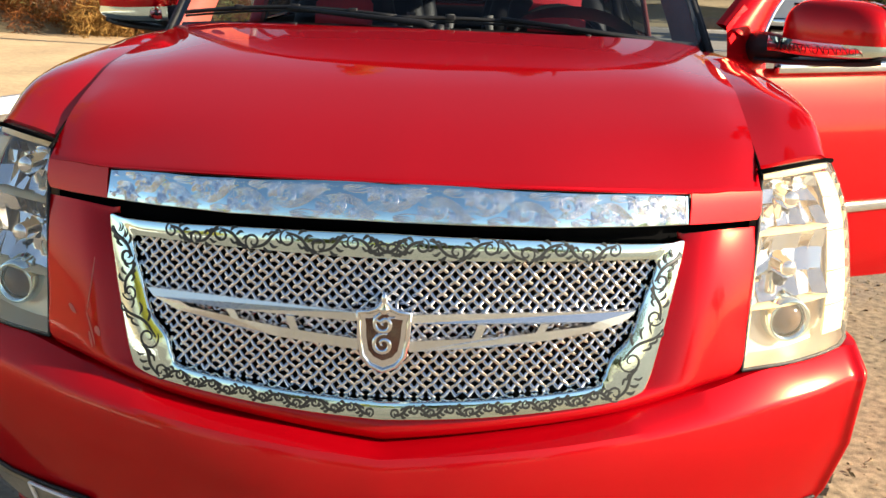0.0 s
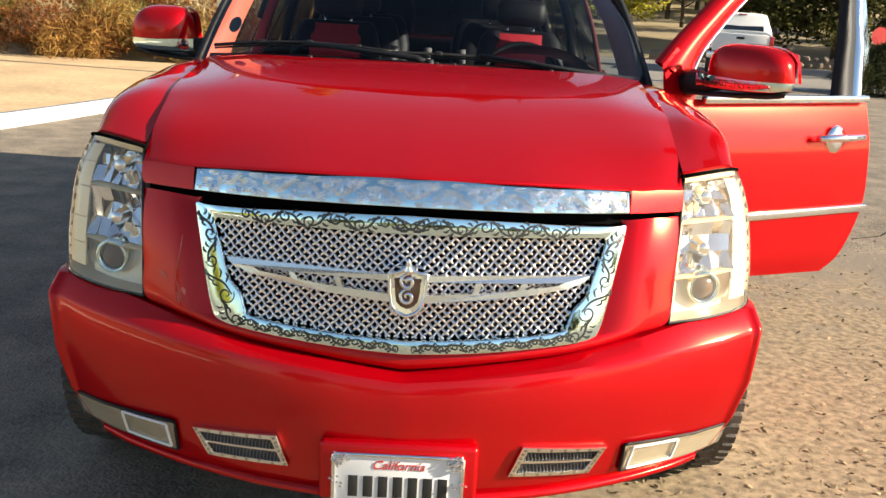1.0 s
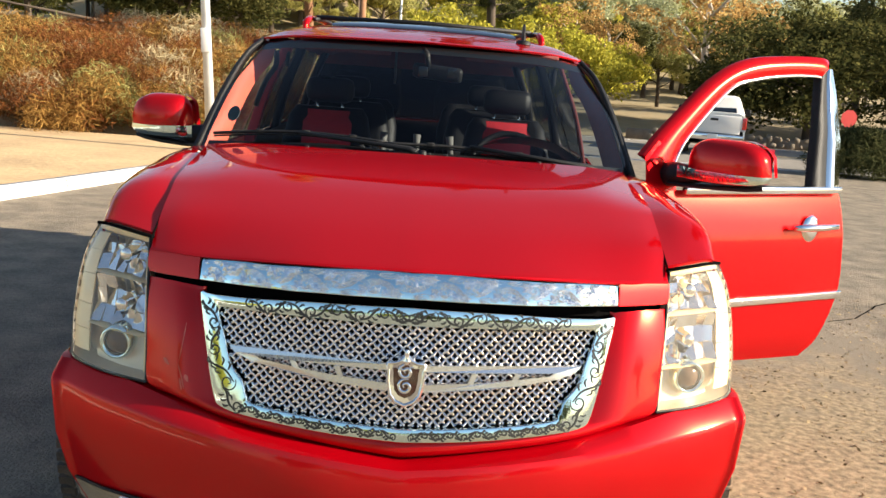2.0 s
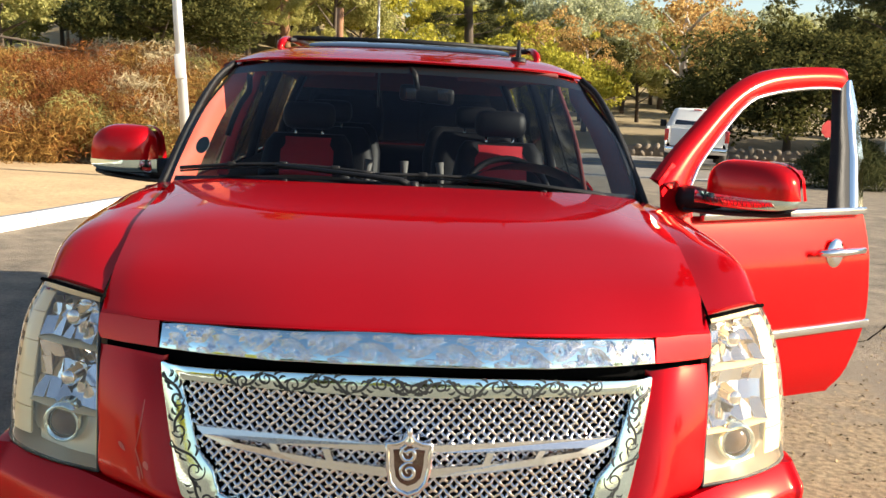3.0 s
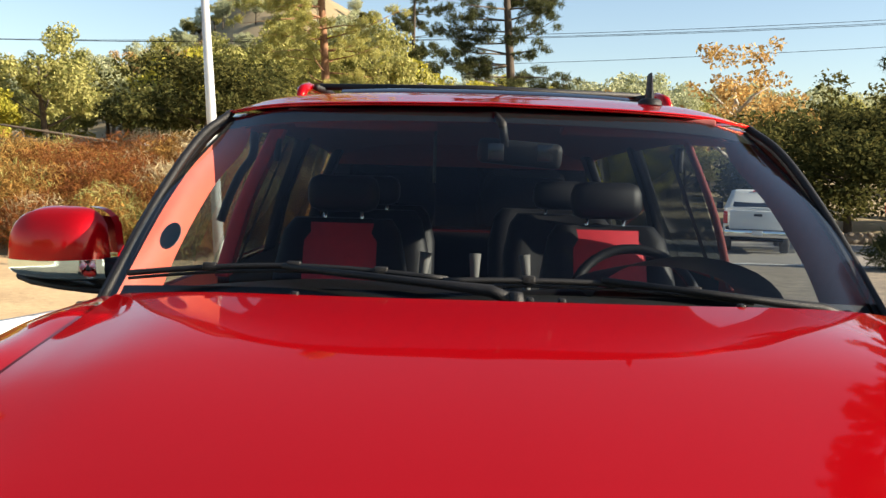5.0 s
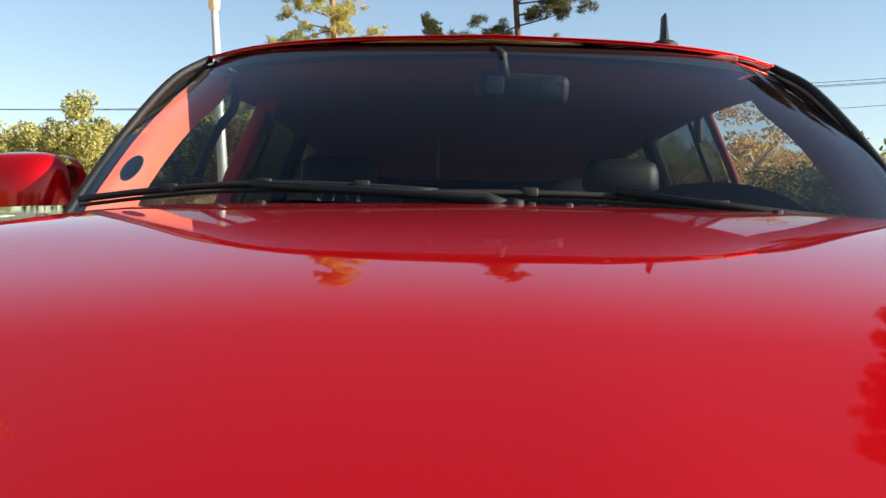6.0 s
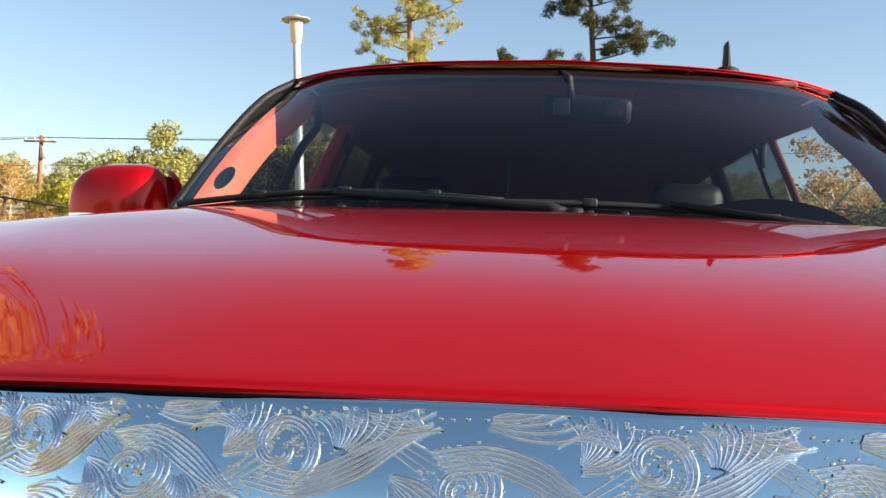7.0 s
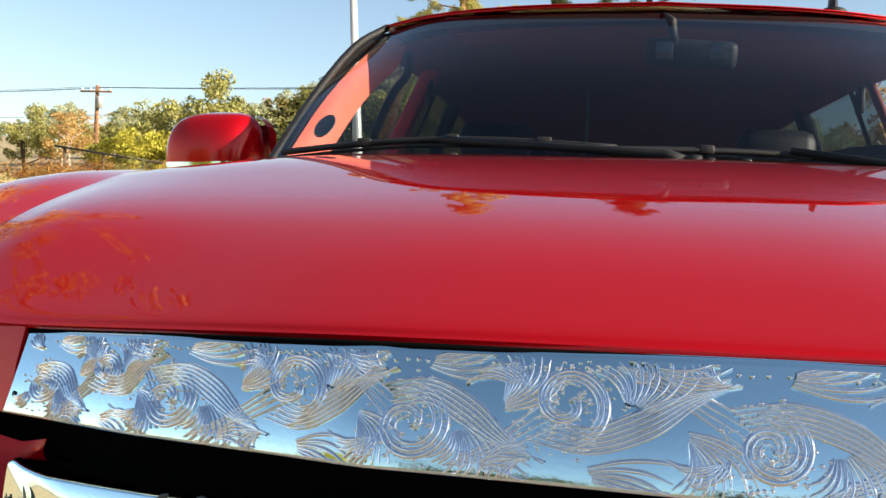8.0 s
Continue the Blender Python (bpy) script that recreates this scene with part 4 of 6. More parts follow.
for s in (1, -1):
    edge = [(0.932, 1.72, 1.262), (0.873, 1.96, 1.498), (0.815, 2.155, 1.666), (0.754, 2.280, 1.745)]
    pil = beam("front_pillar", [(x + 0.0, y + 0.045, z - 0.015) for x, y, z in edge], 0.035, 0.05, BLACK, s=s)
    part("seal", tube(bmesh.new(), [(s * (x - 0.010), y + 0.006, z - 0.002) for x, y, z in spline(edge, 18)], 0.011, 8), BLACK, pil)
    to = spline([(0.900, 1.76, 1.275), (0.845, 1.985, 1.49), (0.785, 2.17, 1.640), (0.728, 2.28, 1.715)], 16)
    ti = spline([(0.835, 1.90, 1.270), (0.803, 1.97, 1.385), (0.765, 2.15, 1.53), (0.712, 2.30, 1.64), (0.705, 2.38, 1.72)], 16)
    # sun and shade set by colour: sunlit left trim bright, shaded right trim dark
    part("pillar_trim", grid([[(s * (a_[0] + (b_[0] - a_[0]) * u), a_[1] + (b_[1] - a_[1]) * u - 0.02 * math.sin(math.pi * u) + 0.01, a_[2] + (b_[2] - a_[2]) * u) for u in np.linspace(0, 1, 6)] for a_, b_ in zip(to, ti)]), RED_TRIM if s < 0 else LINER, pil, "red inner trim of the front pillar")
    beam("roof_edge", [(0.745, 2.38, 1.735), (0.775, 2.7, 1.768), (0.785, 3.4, 1.782), (0.78, 4.4, 1.775), (0.75, 5.35, 1.735)], 0.05, 0.06, PAINT, s=s)
    # middle pillar likewise: bright red on the sunlit side, darkened on the shaded one
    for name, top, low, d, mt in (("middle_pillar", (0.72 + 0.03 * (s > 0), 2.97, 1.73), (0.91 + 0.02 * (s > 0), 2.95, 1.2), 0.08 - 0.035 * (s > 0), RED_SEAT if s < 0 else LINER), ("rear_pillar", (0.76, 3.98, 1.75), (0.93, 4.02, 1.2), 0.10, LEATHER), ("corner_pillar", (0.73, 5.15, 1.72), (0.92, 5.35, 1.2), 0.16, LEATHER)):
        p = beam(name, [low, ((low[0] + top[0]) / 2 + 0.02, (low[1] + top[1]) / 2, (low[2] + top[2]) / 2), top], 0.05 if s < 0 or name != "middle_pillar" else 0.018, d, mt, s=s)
        if name == "middle_pillar":
            part("belt", grid([[(s * (0.875 - 0.18 * v - 0.012), 2.90 + 0.05 * u, 1.22 + 0.46 * v) for u in (0, 1)] for v in np.linspace(0, 1, 5)]), LEATHER, p, "dark seat belt")
            part("belt_anchor", box(bmesh.new(), (s * 0.72, 2.95, 1.66), (0.02, 0.05, 0.09), None, 0.006), BLACK, p)
    # grab handle inside
    h = [(s * 0.775, 2.30, 1.43), (s * 0.755, 2.32, 1.50), (s * 0.725, 2.33, 1.57), (s * 0.695, 2.36, 1.625), (s * 0.70, 2.40, 1.69)]
    if s < 0:
        part("grab_handle", tube(bmesh.new(), spline(h, 12), 0.013, 8), BLACK, suv)
    # side glass
    def side_glass(name, y0, y1, mat):
        rows = [[(s * (0.955 - 0.19 * v), y0 + (y1 - y0) * u + lean * v, 1.22 + (1.755 - 1.22) * v) for u in (0, 0.5, 1)] for v in (0, 0.5, 1) for lean in (0,)]
        return part(name, grid(rows), mat, suv)
    if s < 0:
        bm = bmesh.new()
        bm.faces.new([bm.verts.new((s * x, y, z)) for x, y, z in ((0.945, 1.83, 1.23), (0.945, 2.95, 1.23), (0.775, 3.0, 1.74), (0.785, 2.36, 1.70), (0.87, 2.08, 1.47))])
        part("side_window", bm, SIDE_GLASS, suv).visible_shadow = False
    side_glass("rear_window", 3.06, 3.94, TINT).visible_shadow = False
    side_glass("quarter_window", 4.1, 5.1, TINT).visible_shadow = False
# body sides
def side_panel(name, y0, y1, s, label="", arch=None):
    rows = []
    for y in np.linspace(y0, y1, 24):
        zb = 0.42
        if arch and abs(y - arch) < 0.48:
            zb = max(zb, 0.42 + math.sqrt(max(0, 0.48 ** 2 - (y - arch) ** 2)))
        rows.append([(s * x, y, z) for x, z in ((0.955, 1.235), (0.985, 1.20), (1.0, max(1.05, zb + 0.08)), (1.005, max(0.85, zb + 0.05)), (1.005, max(0.70, zb + 0.02)), (0.985, zb))])
    return solid(part(name, grid(rows), PAINT, suv, label), 0.012)
side_panel("front_door", 1.75, 2.98, -1, "closed red door of the passenger's side")
for s in (1, -1):
    side_panel("rear_door", 3.0, 3.98, s)
    side_panel("quarter_panel", 4.0, 5.5, s, arch=4.35)
    part("sill", box(bmesh.new(), (s * 0.97, 2.75, 0.39), (0.10, 2.4, 0.09), None, 0.02), PAINT, suv)
    part("side_moulding", tube(bmesh.new(), [(s * 1.01, y, 0.735) for y in (3.0, 3.5, 3.97)], 0.016, 8), CHROME, suv)
part("side_moulding", tube(bmesh.new(), [(-1.01, y, 0.735) for y in (1.8, 2.4, 2.97)], 0.016, 8), CHROME, suv)
# inner door panel on the passenger's side
part("door_lining", grid([[(-0.93, y, z) for y in (1.8, 2.4, 2.95)] for z in (0.5, 0.9, 1.235)]), RED_TRIM, suv, "red door lining")
# tail
bm = grid([[(x, 5.5, z) for x in np.linspace(-0.98, 0.98, 8)] for z in (0.4, 0.8, 1.235)])
tail = solid(part("tailgate", bm, PAINT, suv), 0.03)
part("tail_glass", grid([[(x * (1 - 0.18 * v), 5.5 - 0.12 * v, 1.235 + 0.5 * v) for x in np.linspace(-0.9, 0.9, 6)] for v in (0, 0.5, 1)]), TINT_SOLID, tail).visible_shadow = False
# underside and arches
part("underbody", box(bmesh.new(), (0, 2.9, 0.40), (1.60, 4.9, 0.10), None, 0.02), DARK, suv)
part("engine_bay", box(bmesh.new(), (0, 1.02, 0.80), (1.24, 0.95, 0.50), None, 0.02), DARK, suv)

# wheels
def wheel(x, y, turn=0.0):
    s = 1 if x > 0 else -1
    R, W = 0.42, 0.29
    hub = new("wheel")
    hub.parent = suv
    hub.matrix_basis = pose(x, y, R, 0, 90, turn)
    prof = [(0.285, -0.11), (0.30, -0.13), (0.36, -0.145), (0.395, -0.13), (0.41, -0.10), (0.412, 0.0), (0.41, 0.10), (0.395, 0.13), (0.36, 0.145), (0.30, 0.13), (0.285, 0.11)]
    tyre = part("tyre", turned(bmesh.new(), prof, 64), RUBBER, hub, "chunky all-terrain tyre")
    bm = bmesh.new()
    for k in range(56):
        a = 2 * math.pi * k / 56
        for row, (zz, wd, sk) in enumerate(((-0.118, 0.045, 0.0), (-0.062, 0.050, 0.35), (0.0, 0.050, -0.35), (0.062, 0.050, 0.35), (0.118, 0.045, 0.0))):
            aa = a + (row % 2) * math.pi / 56
            r = 0.402 if abs(zz) > 0.1 else 0.413
            m = Matrix.Rotation(aa, 4, "Z") @ Matrix.Translation((r, 0, zz)) @ Matrix.Rotation(sk, 4, "X")
            box(bm, (0, 0, 0), (0.020, 0.030, wd), m)
    part("tread", bm, RUBBER, tyre, smooth=False)
    f = 1 if s > 0 else -1
    rim_part = part("rim", turned(bmesh.new(), [(0.285, f * 0.11), (0.27, f * 0.10), (0.262, f * 0.04), (0.10, f * 0.06), (0.06, f * 0.085), (0.0, f * 0.088)], 40), CHROME, hub, "chrome rim")
    bm = bmesh.new()
    for k in range(7):
        m = Matrix.Rotation(2 * math.pi * k / 7, 4, "Z")
        b = bmesh.new()
        box(b, (0.17, 0, f * 0.075), (0.20, 0.045, 0.03), None, 0.008)
        merge(bm, b, m)
    part("spoke", bm, CHROME, rim_part)
    part("brake_disc", turned(bmesh.new(), [(0.0, 0.0), (0.18, 0.0), (0.18, -f * 0.02), (0.0, -f * 0.02)], 32), STEEL, hub)
for s in (1, -1):
    wheel(s * 0.94, 1.0)
    wheel(s * 0.86, 4.35)
    bm = grid([[(s * xx, 1.0 + 0.475 * math.cos(a), 0.42 + 0.475 * math.sin(a)) for xx in (0.62, 1.0)] for a in np.linspace(-0.2, math.pi + 0.2, 20)])
    part("wheel_well", bm, DARK, suv)

# mirrors
def mirror(parent, m, name="door_mirror", engraved=True):
    """A mirror whose arm begins at the origin and reaches out along +x; it faces -y."""
    def bulge(u, depth):
        return -depth * max(0.0, 1 - abs(u) ** 3.2) ** 0.5
    rows = []
    for v in np.linspace(0, 1, 13):
        row = []
        for u in np.linspace(-1, 1, 25):
            top = 0.162 * max(0.0, 1 - abs(u) ** 4.5) ** 0.36 * (1 - 0.16 * max(0.0, u) ** 2)
            row.append(m @ Vector((0.215 + 0.150 * u, bulge(u, 0.078) * max(0.0, 1 - v ** 3.6) ** 0.5, 0.068 + top * v)))
        rows.append(row)
    back = [[p + (m.to_3x3() @ Vector((0, 0.055 * w, 0))) for p in rows[-1]] for w in (0.0, 0.5, 1.0)]
    body = part(name, grid(back[1:], grid(rows + back[:1])), PAINT, parent, "door mirror with red shell and chrome base")
    low = []
    for v in np.linspace(0, 1, 9):
        row = []
        for u in np.linspace(-1, 1, 25):
            x = 0.205 + 0.162 * u
            drop = (0.066 - 0.010 * u) * max(0.0, 1 - max(0.0, u) ** 4.0) ** 0.4
            row.append(m @ Vector((x, (bulge(max(u, -0.85), 0.081)) * max(0.0, 1 - v ** 5.0) ** 0.5, 0.0715 + 0.010 * max(0.0, -u) - drop * v)))
        low.append(row)
    base = part("chrome_base", grid(low), CHROME_PLATE, body, "chrome lower shell")
    if engraved:
        bm = bmesh.new()
        skin = lambda a, b, o=0.0: m @ Vector((0.205 + 0.162 * a, bulge(max(a, -0.85), 0.081) * max(0.0, 1 - b ** 5.0) ** 0.5 - 0.0015 - o, 0.0715 + 0.010 * max(0.0, -a) - (0.062 - 0.012 * a) * b))
        for k in range(7):
            a = -0.7 + 0.2 * k
            ridge(bm, [(a + 0.4 * (q[0] - 0), 0.45 + 2.2 * q[1]) for q in curl(0, 0, 0.15, 1.0 + k, 1.4 * (1 if k % 2 else -1), 20)], taper(20, 0.014), skin, 0.0008)
            ridge(bm, spline([(a + 0.04, 0.15), (a + 0.10, 0.35), (a + 0.16, 0.75)], 10), taper(10, 0.014), skin, 0.0008)
        part("engraving", bm, INK, base, "dark engraved scrolls")
    part("mirror_glass", grid([[m @ Vector((0.215 + 0.128 * u, 0.056, 0.125 + 0.075 * v)) for u in (-1, 1)] for v in (-1, 1)]), MIRROR, body)
    bm = bmesh.new()
    tube(bm, [m @ Vector(p) for p in ((-0.03, 0.03, 0.022), (0.02, 0.0, 0.030), (0.07, -0.015, 0.036), (0.12, -0.012, 0.038))], [0.058, 0.052, 0.040, 0.028], 14)
    grid([[m @ Vector((x, y, z)) for y, z in ((0.05, z0 + 0.02), (-0.045 * k, z0 + 0.014), (-0.056 * k, z0 + 0.004), (-0.04 * k, z0 - 0.006), (0.05, z0 - 0.006))] for x, z0, k in ((0.0, -0.022, 0.6), (0.10, -0.020, 0.8), (0.20, -0.013, 0.85), (0.29, -0.004, 0.7), (0.345, 0.008, 0.4))], bm)
    part("arm", bm, BLACK, body)
    return body
mirror(suv, pose(-0.945, 2.03, 1.268, 0, 0, 168) @ Matrix.Diagonal((0.94, -1.3, 0.88, 1)), engraved=False)

# driver's door, standing open
HINGE, OPEN = (1.0, 1.72), 62.0
dm = pose(HINGE[0], HINGE[1], 0, 0, 0, 90 - OPEN)   # x runs along the door, y is its inner side
door = new("driver_door")
door.parent = suv
door.matrix_basis = dm
tagged(door, "open red front door with chrome trim")
def panel(rows, n=14, nv=24):
    return grid(loft(rows, n, nv))
bm = panel([[(0.02, 0.0, 0.43), (0.40, -0.002, 0.418), (0.8, -0.004, 0.402), (1.088, -0.004, 0.392)],
            [(0.01, -0.018, 0.52), (0.40, -0.022, 0.51), (0.9, -0.025, 0.50), (1.19, -0.022, 0.49)],
            [(0.0, -0.030, 0.75), (0.40, -0.034, 0.74), (0.9, -0.037, 0.73), (1.272, -0.034, 0.72)],
            [(0.0, -0.028, 0.98), (0.40, -0.034, 0.97), (0.9, -0.036, 0.96), (1.260, -0.032, 0.96)],
            [(0.0, -0.016, 1.07), (0.40, -0.020, 1.06), (0.9, -0.022, 1.06), (1.254, -0.018, 1.06)],
            [(0.0, 0.004, 1.15), (0.40, 0.002, 1.145), (0.9, 0.0, 1.14), (1.248, 0.002, 1.14)],
            [(0.0, 0.026, 1.225), (0.40, 0.024, 1.215), (0.9, 0.022, 1.21), (1.242, 0.024, 1.21)]])
skin = solid(part("door_skin", bm, PAINT, door), 0.05, -1)
def fr(s_, z):
    """The door leans in above the belt."""
    return Vector((s_, 0.02 + max(0, z - 1.26) * 0.25, z))
outer = [(-0.027, 1.366), (0.075, 1.455), (0.203, 1.552), (0.424, 1.710), (0.652, 1.808), (0.933, 1.843), (1.16, 1.850), (1.205, 1.832)]
inner = [(0.12, 1.29), (0.167, 1.369), (0.25, 1.462), (0.506, 1.664), (0.689, 1.722), (0.925, 1.752), (1.09, 1.758), (1.134, 1.755)]
a, b = spline([(*p, 0) for p in outer], 30), spline([(*p, 0) for p in inner], 30)
rows = []
for p, q in zip(a, b):
    p, q = p[:2], q[:2]
    rows.append([fr(*p) + Vector((0, 0.03, 0)), fr(*p) + Vector((0, -0.008, 0)), fr(*(p * 0.6 + q * 0.4)) + Vector((0, -0.022, 0)), fr(*(p * 0.12 + q * 0.88)) + Vector((0, -0.016, 0)), fr(*q) + Vector((0, 0.0, 0)), fr(*q) + Vector((0, 0.04, 0)), fr(*p) + Vector((0, 0.03, 0))])
part("window_frame", grid(rows), PAINT, door)
part("frame_seal", tube(bmesh.new(), [fr(*p[:2]) + Vector((0, -0.012, 0)) for p in b], 0.008, 6), CHROME, door)
bm = grid([[fr(s_, z) + Vector((0, d, 0)) for s_, d in ((w0, 0.03), (w0, -0.014), (w1, -0.014), (w1, 0.03))] for z, w0, w1 in ((1.225, 1.025, 1.125), (1.50, 1.080, 1.155), (1.755, 1.130, 1.168), (1.81, 1.145, 1.185))])
part("window_post", bm, BLACK, door)
bm = grid([[fr(s_, z) + Vector((0, d, 0)) for s_, d in ((w0, 0.02), (w0, -0.018), (w1, -0.018), (w1, 0.02))] for z, w0, w1 in ((1.225, 1.128, 1.214), (1.45, 1.153, 1.240), (1.68, 1.170, 1.232), (1.80, 1.188, 1.214))])
part("post_trim", bm, CHROME, door, "bright post trim")
part("belt_moulding", box(bmesh.new(), (0.71, 0.0, 1.222), (1.03, 0.032, 0.036), None, 0.008), CHROME, door)
part("lower_moulding", box(bmesh.new(), (0.64, -0.042, 0.706), (1.29, 0.022, 0.040), None, 0.008), CHROME, door)
bm = tube(bmesh.new(), [(0.865, -0.045, 1.05), (0.895, -0.075, 1.053), (1.03, -0.082, 1.054), (1.15, -0.07, 1.053), (1.185, -0.042, 1.05)], [0.014, 0.017, 0.018, 0.017, 0.013], 12)
handle = part("door_handle", bm, CHROME, door, "chrome pull handle")
part("handle_cup", turned(bmesh.new(), [(0.0, 0.012), (0.03, 0.012), (0.052, 0.006), (0.058, -0.004)], 24, Matrix.Translation((1.01, -0.034, 1.04)) @ pose(0, 0, 0, 90, 0, 0) @ Matrix.Diagonal((1.0, 1.15, 1, 1))), CHROME, handle)
bm = bmesh.new()
bm.faces.new([bm.verts.new(fr(*p) + Vector((0, -0.016, 0))) for p in ((-0.02, 1.36), (0.06, 1.43), (0.15, 1.36), (0.15, 1.22), (-0.02, 1.215))])
part("mirror_sail", bm, PAINT, door)
part("door_lining", box(bmesh.new(), (0.58, 0.055, 0.82), (1.08, 0.03, 0.72), None, 0.015), RED_TRIM, door, "red door lining")
mirror(door, pose(0.10, -0.01, 1.272, 0, 0, -68) @ Matrix.Diagonal((1.18, 1.2, 0.84, 1)))

# ---- the car: cabin ----
part("cabin_floor", box(bmesh.new(), (0, 3.4, 0.50), (1.84, 4.0, 0.06), None, 0.02), LEATHER, suv)
bm = grid(both(loft([[(0, 1.54, 1.29), (0.4, 1.57, 1.287), (0.7, 1.66, 1.278), (0.88, 1.76, 1.26)],
                     [(0, 1.80, 1.295), (0.4, 1.82, 1.30), (0.7, 1.86, 1.288), (0.90, 1.90, 1.26)],
                     [(0, 2.12, 1.265), (0.4, 2.14, 1.285), (0.7, 2.14, 1.265), (0.90, 2.12, 1.24)],
                     [(0, 2.24, 1.20), (0.4, 2.24, 1.20), (0.7, 2.22, 1.19), (0.90, 2.20, 1.18)],
                     [(0, 2.26, 0.95), (0.4, 2.24, 0.95), (0.7, 2.22, 0.95), (0.90, 2.20, 0.95)],
                     [(0, 2.20, 0.60), (0.4, 2.15, 0.60), (0.7, 2.15, 0.6), (0.90, 2.15, 0.6)]], 20, 26)))
dash = part("dashboard", bm, LEATHER, suv, "black padded dashboard")
bm = bmesh.new()
grid([[(0.46 + 0.24 * c, 1.98 + 0.20 * v, 1.27 + (0.105 - 0.03 * v) * s_) for c, s_ in [(math.cos(a), math.sin(a)) for a in np.linspace(0, math.pi, 16)]] for v in (-1.0, -0.6, 0, 0.6, 1.0) for _ in (0,)], bm)
part("gauge_hood", bm, LEATHER, dash)
rng = random.Random(3)
bm = bmesh.new()
for k in range(16):
    p = Vector((0.52 + 0.016 * k, 1.72 + 0.02 * math.sin(k * 1.3) + 0.004 * k, 1.305 - 0.0007 * k))
    b = bmesh.new()
    bmesh.ops.create_icosphere(b, subdivisions=1, radius=0.008 + 0.004 * rng.random())
    merge(bm, b, Matrix.Translation(p))
tagged(part("bead_string", bm, WHITE), "string of white beads lying on the dashboard", "beads")
# steering wheel
M = Matrix.Translation((0.46, 2.36, 1.20)) @ pose(0, 0, 0, 62, 0, 0)
bm = tube(bmesh.new(), [M @ Vector((0.195 * math.cos(a), 0.195 * math.sin(a), 0)) for a in np.linspace(0, 2 * math.pi, 41)], 0.016, 8, False)
wheel_rim = part("steering_wheel", bm, LEATHER, suv, "black steering wheel with silver spokes")
bm = bmesh.new()
for a in (0.2, math.pi - 0.2, -math.pi / 2):
    tube(bm, [M @ Vector((0, 0, 0)), M @ Vector((0.19 * math.cos(a), 0.19 * math.sin(a), 0))], 0.018, 8)
part("spoke", bm, GREY, wheel_rim)
part("hub", turned(bmesh.new(), [(0.0, 0.03), (0.05, 0.028), (0.075, 0.0), (0.07, -0.05), (0.04, -0.2)], 24, M), LEATHER, wheel_rim)
# mirror in the middle
bm = box(bmesh.new(), (0.07, 2.07, 1.645), (0.225, 0.035, 0.068), pose(0, 0, 0, 12, 4, -6), 0.016)
rvm = part("inner_mirror", bm, BLACK, suv, "rear-view mirror on a stalk")
part("stalk", tube(bmesh.new(), [(0.03, 2.06, 1.66), (0.02, 2.05, 1.72), (0.0, 2.13, 1.752)], 0.012, 8), BLACK, rvm)
for x in (0.005, 0.135):
    part("sensor", box(bmesh.new(), (x, 2.045, 1.647), (0.042, 0.006, 0.045), None, 0.003), TINT_SOLID, rvm)
for x in (-0.36, 0.42):
    bm = box(bmesh.new(), (x, 2.28, 1.735), (0.42, 0.16, 0.02), pose(0, 0, 0, -12, 0, 0), 0.008)
    part("sun_visor", bm, LINER, suv)
# seats
def seat(x, y, w, red=True, rest=True):
    top, low = 1.41, 0.92
    root = new("seat")
    root.parent = suv
    root.matrix_basis = pose(x, y, 0)
    rows = []
    for v, yy, ww, d in ((0, -0.17, 0.94, 0.10), (0.25, -0.10, 1.0, 0.10), (0.6, -0.02, 1.0, 0.09), (0.9, 0.03, 0.88, 0.08), (1.0, 0.06, 0.74, 0.05)):
        z = low + (top - low) * v
        hw = w / 2 * ww
        rows.append([(hw * c, yy - d * s_ - (0.03 if abs(c) > 0.7 else 0) * (s_ > 0), z) for c, s_ in [(math.copysign(abs(math.cos(a)) ** 0.5, math.cos(a)), math.copysign(abs(math.sin(a)) ** 0.6, math.sin(a))) for a in np.linspace(0, 2 * math.pi, 25)]])
    back = part("backrest", grid(rows), LEATHER, root, "black leather backrest")
    bm = bmesh.new()
    bm.faces.new([bm.verts.new((rows[-1][k][0], rows[-1][k][1], top + 0.0)) for k in range(24)])
    part("back_top", bm, LEATHER, back)
    if red:
        bm = grid([[(w * 0.27 * u, float(np.interp(v, (0, 0.25, 0.6, 0.9, 1), (-0.27, -0.20, -0.11, -0.05, 0.0))) - 0.012 - 0.012 * (1 - u * u), low + (top - low) * v * 0.98) for u in np.linspace(-1, 1, 7)] for v in np.linspace(0.03, 0.99, 8)])
        solid(part("insert", bm, RED_SEAT, back, "red leather centre panel"), 0.03)
    part("cushion", box(bmesh.new(), (0, -0.35, 0.80), (w, 0.55, 0.18), None, 0.05), LEATHER, root)
    if rest:
        hb = box(bmesh.new(), (0, 0.03, 1.505), (0.27, 0.11, 0.14), pose(0, 0, 0, -8, 0, 0), 0.045)
        head = part("headrest", hb, LEATHER, root)
        for dx in (-0.07, 0.07):
            part("post", tube(bmesh.new(), [(dx, 0.04, 1.36), (dx, 0.035, 1.45)], 0.007, 6), CHROME, head)
seat(-0.50, 3.12, 0.50)
seat(0.50, 3.12, 0.50)
seat(-0.46, 4.15, 0.56, False)
seat(0.46, 4.15, 0.56, False)
part("console", box(bmesh.new(), (0, 2.75, 0.85), (0.26, 1.0, 0.45), None, 0.04), LEATHER, suv)
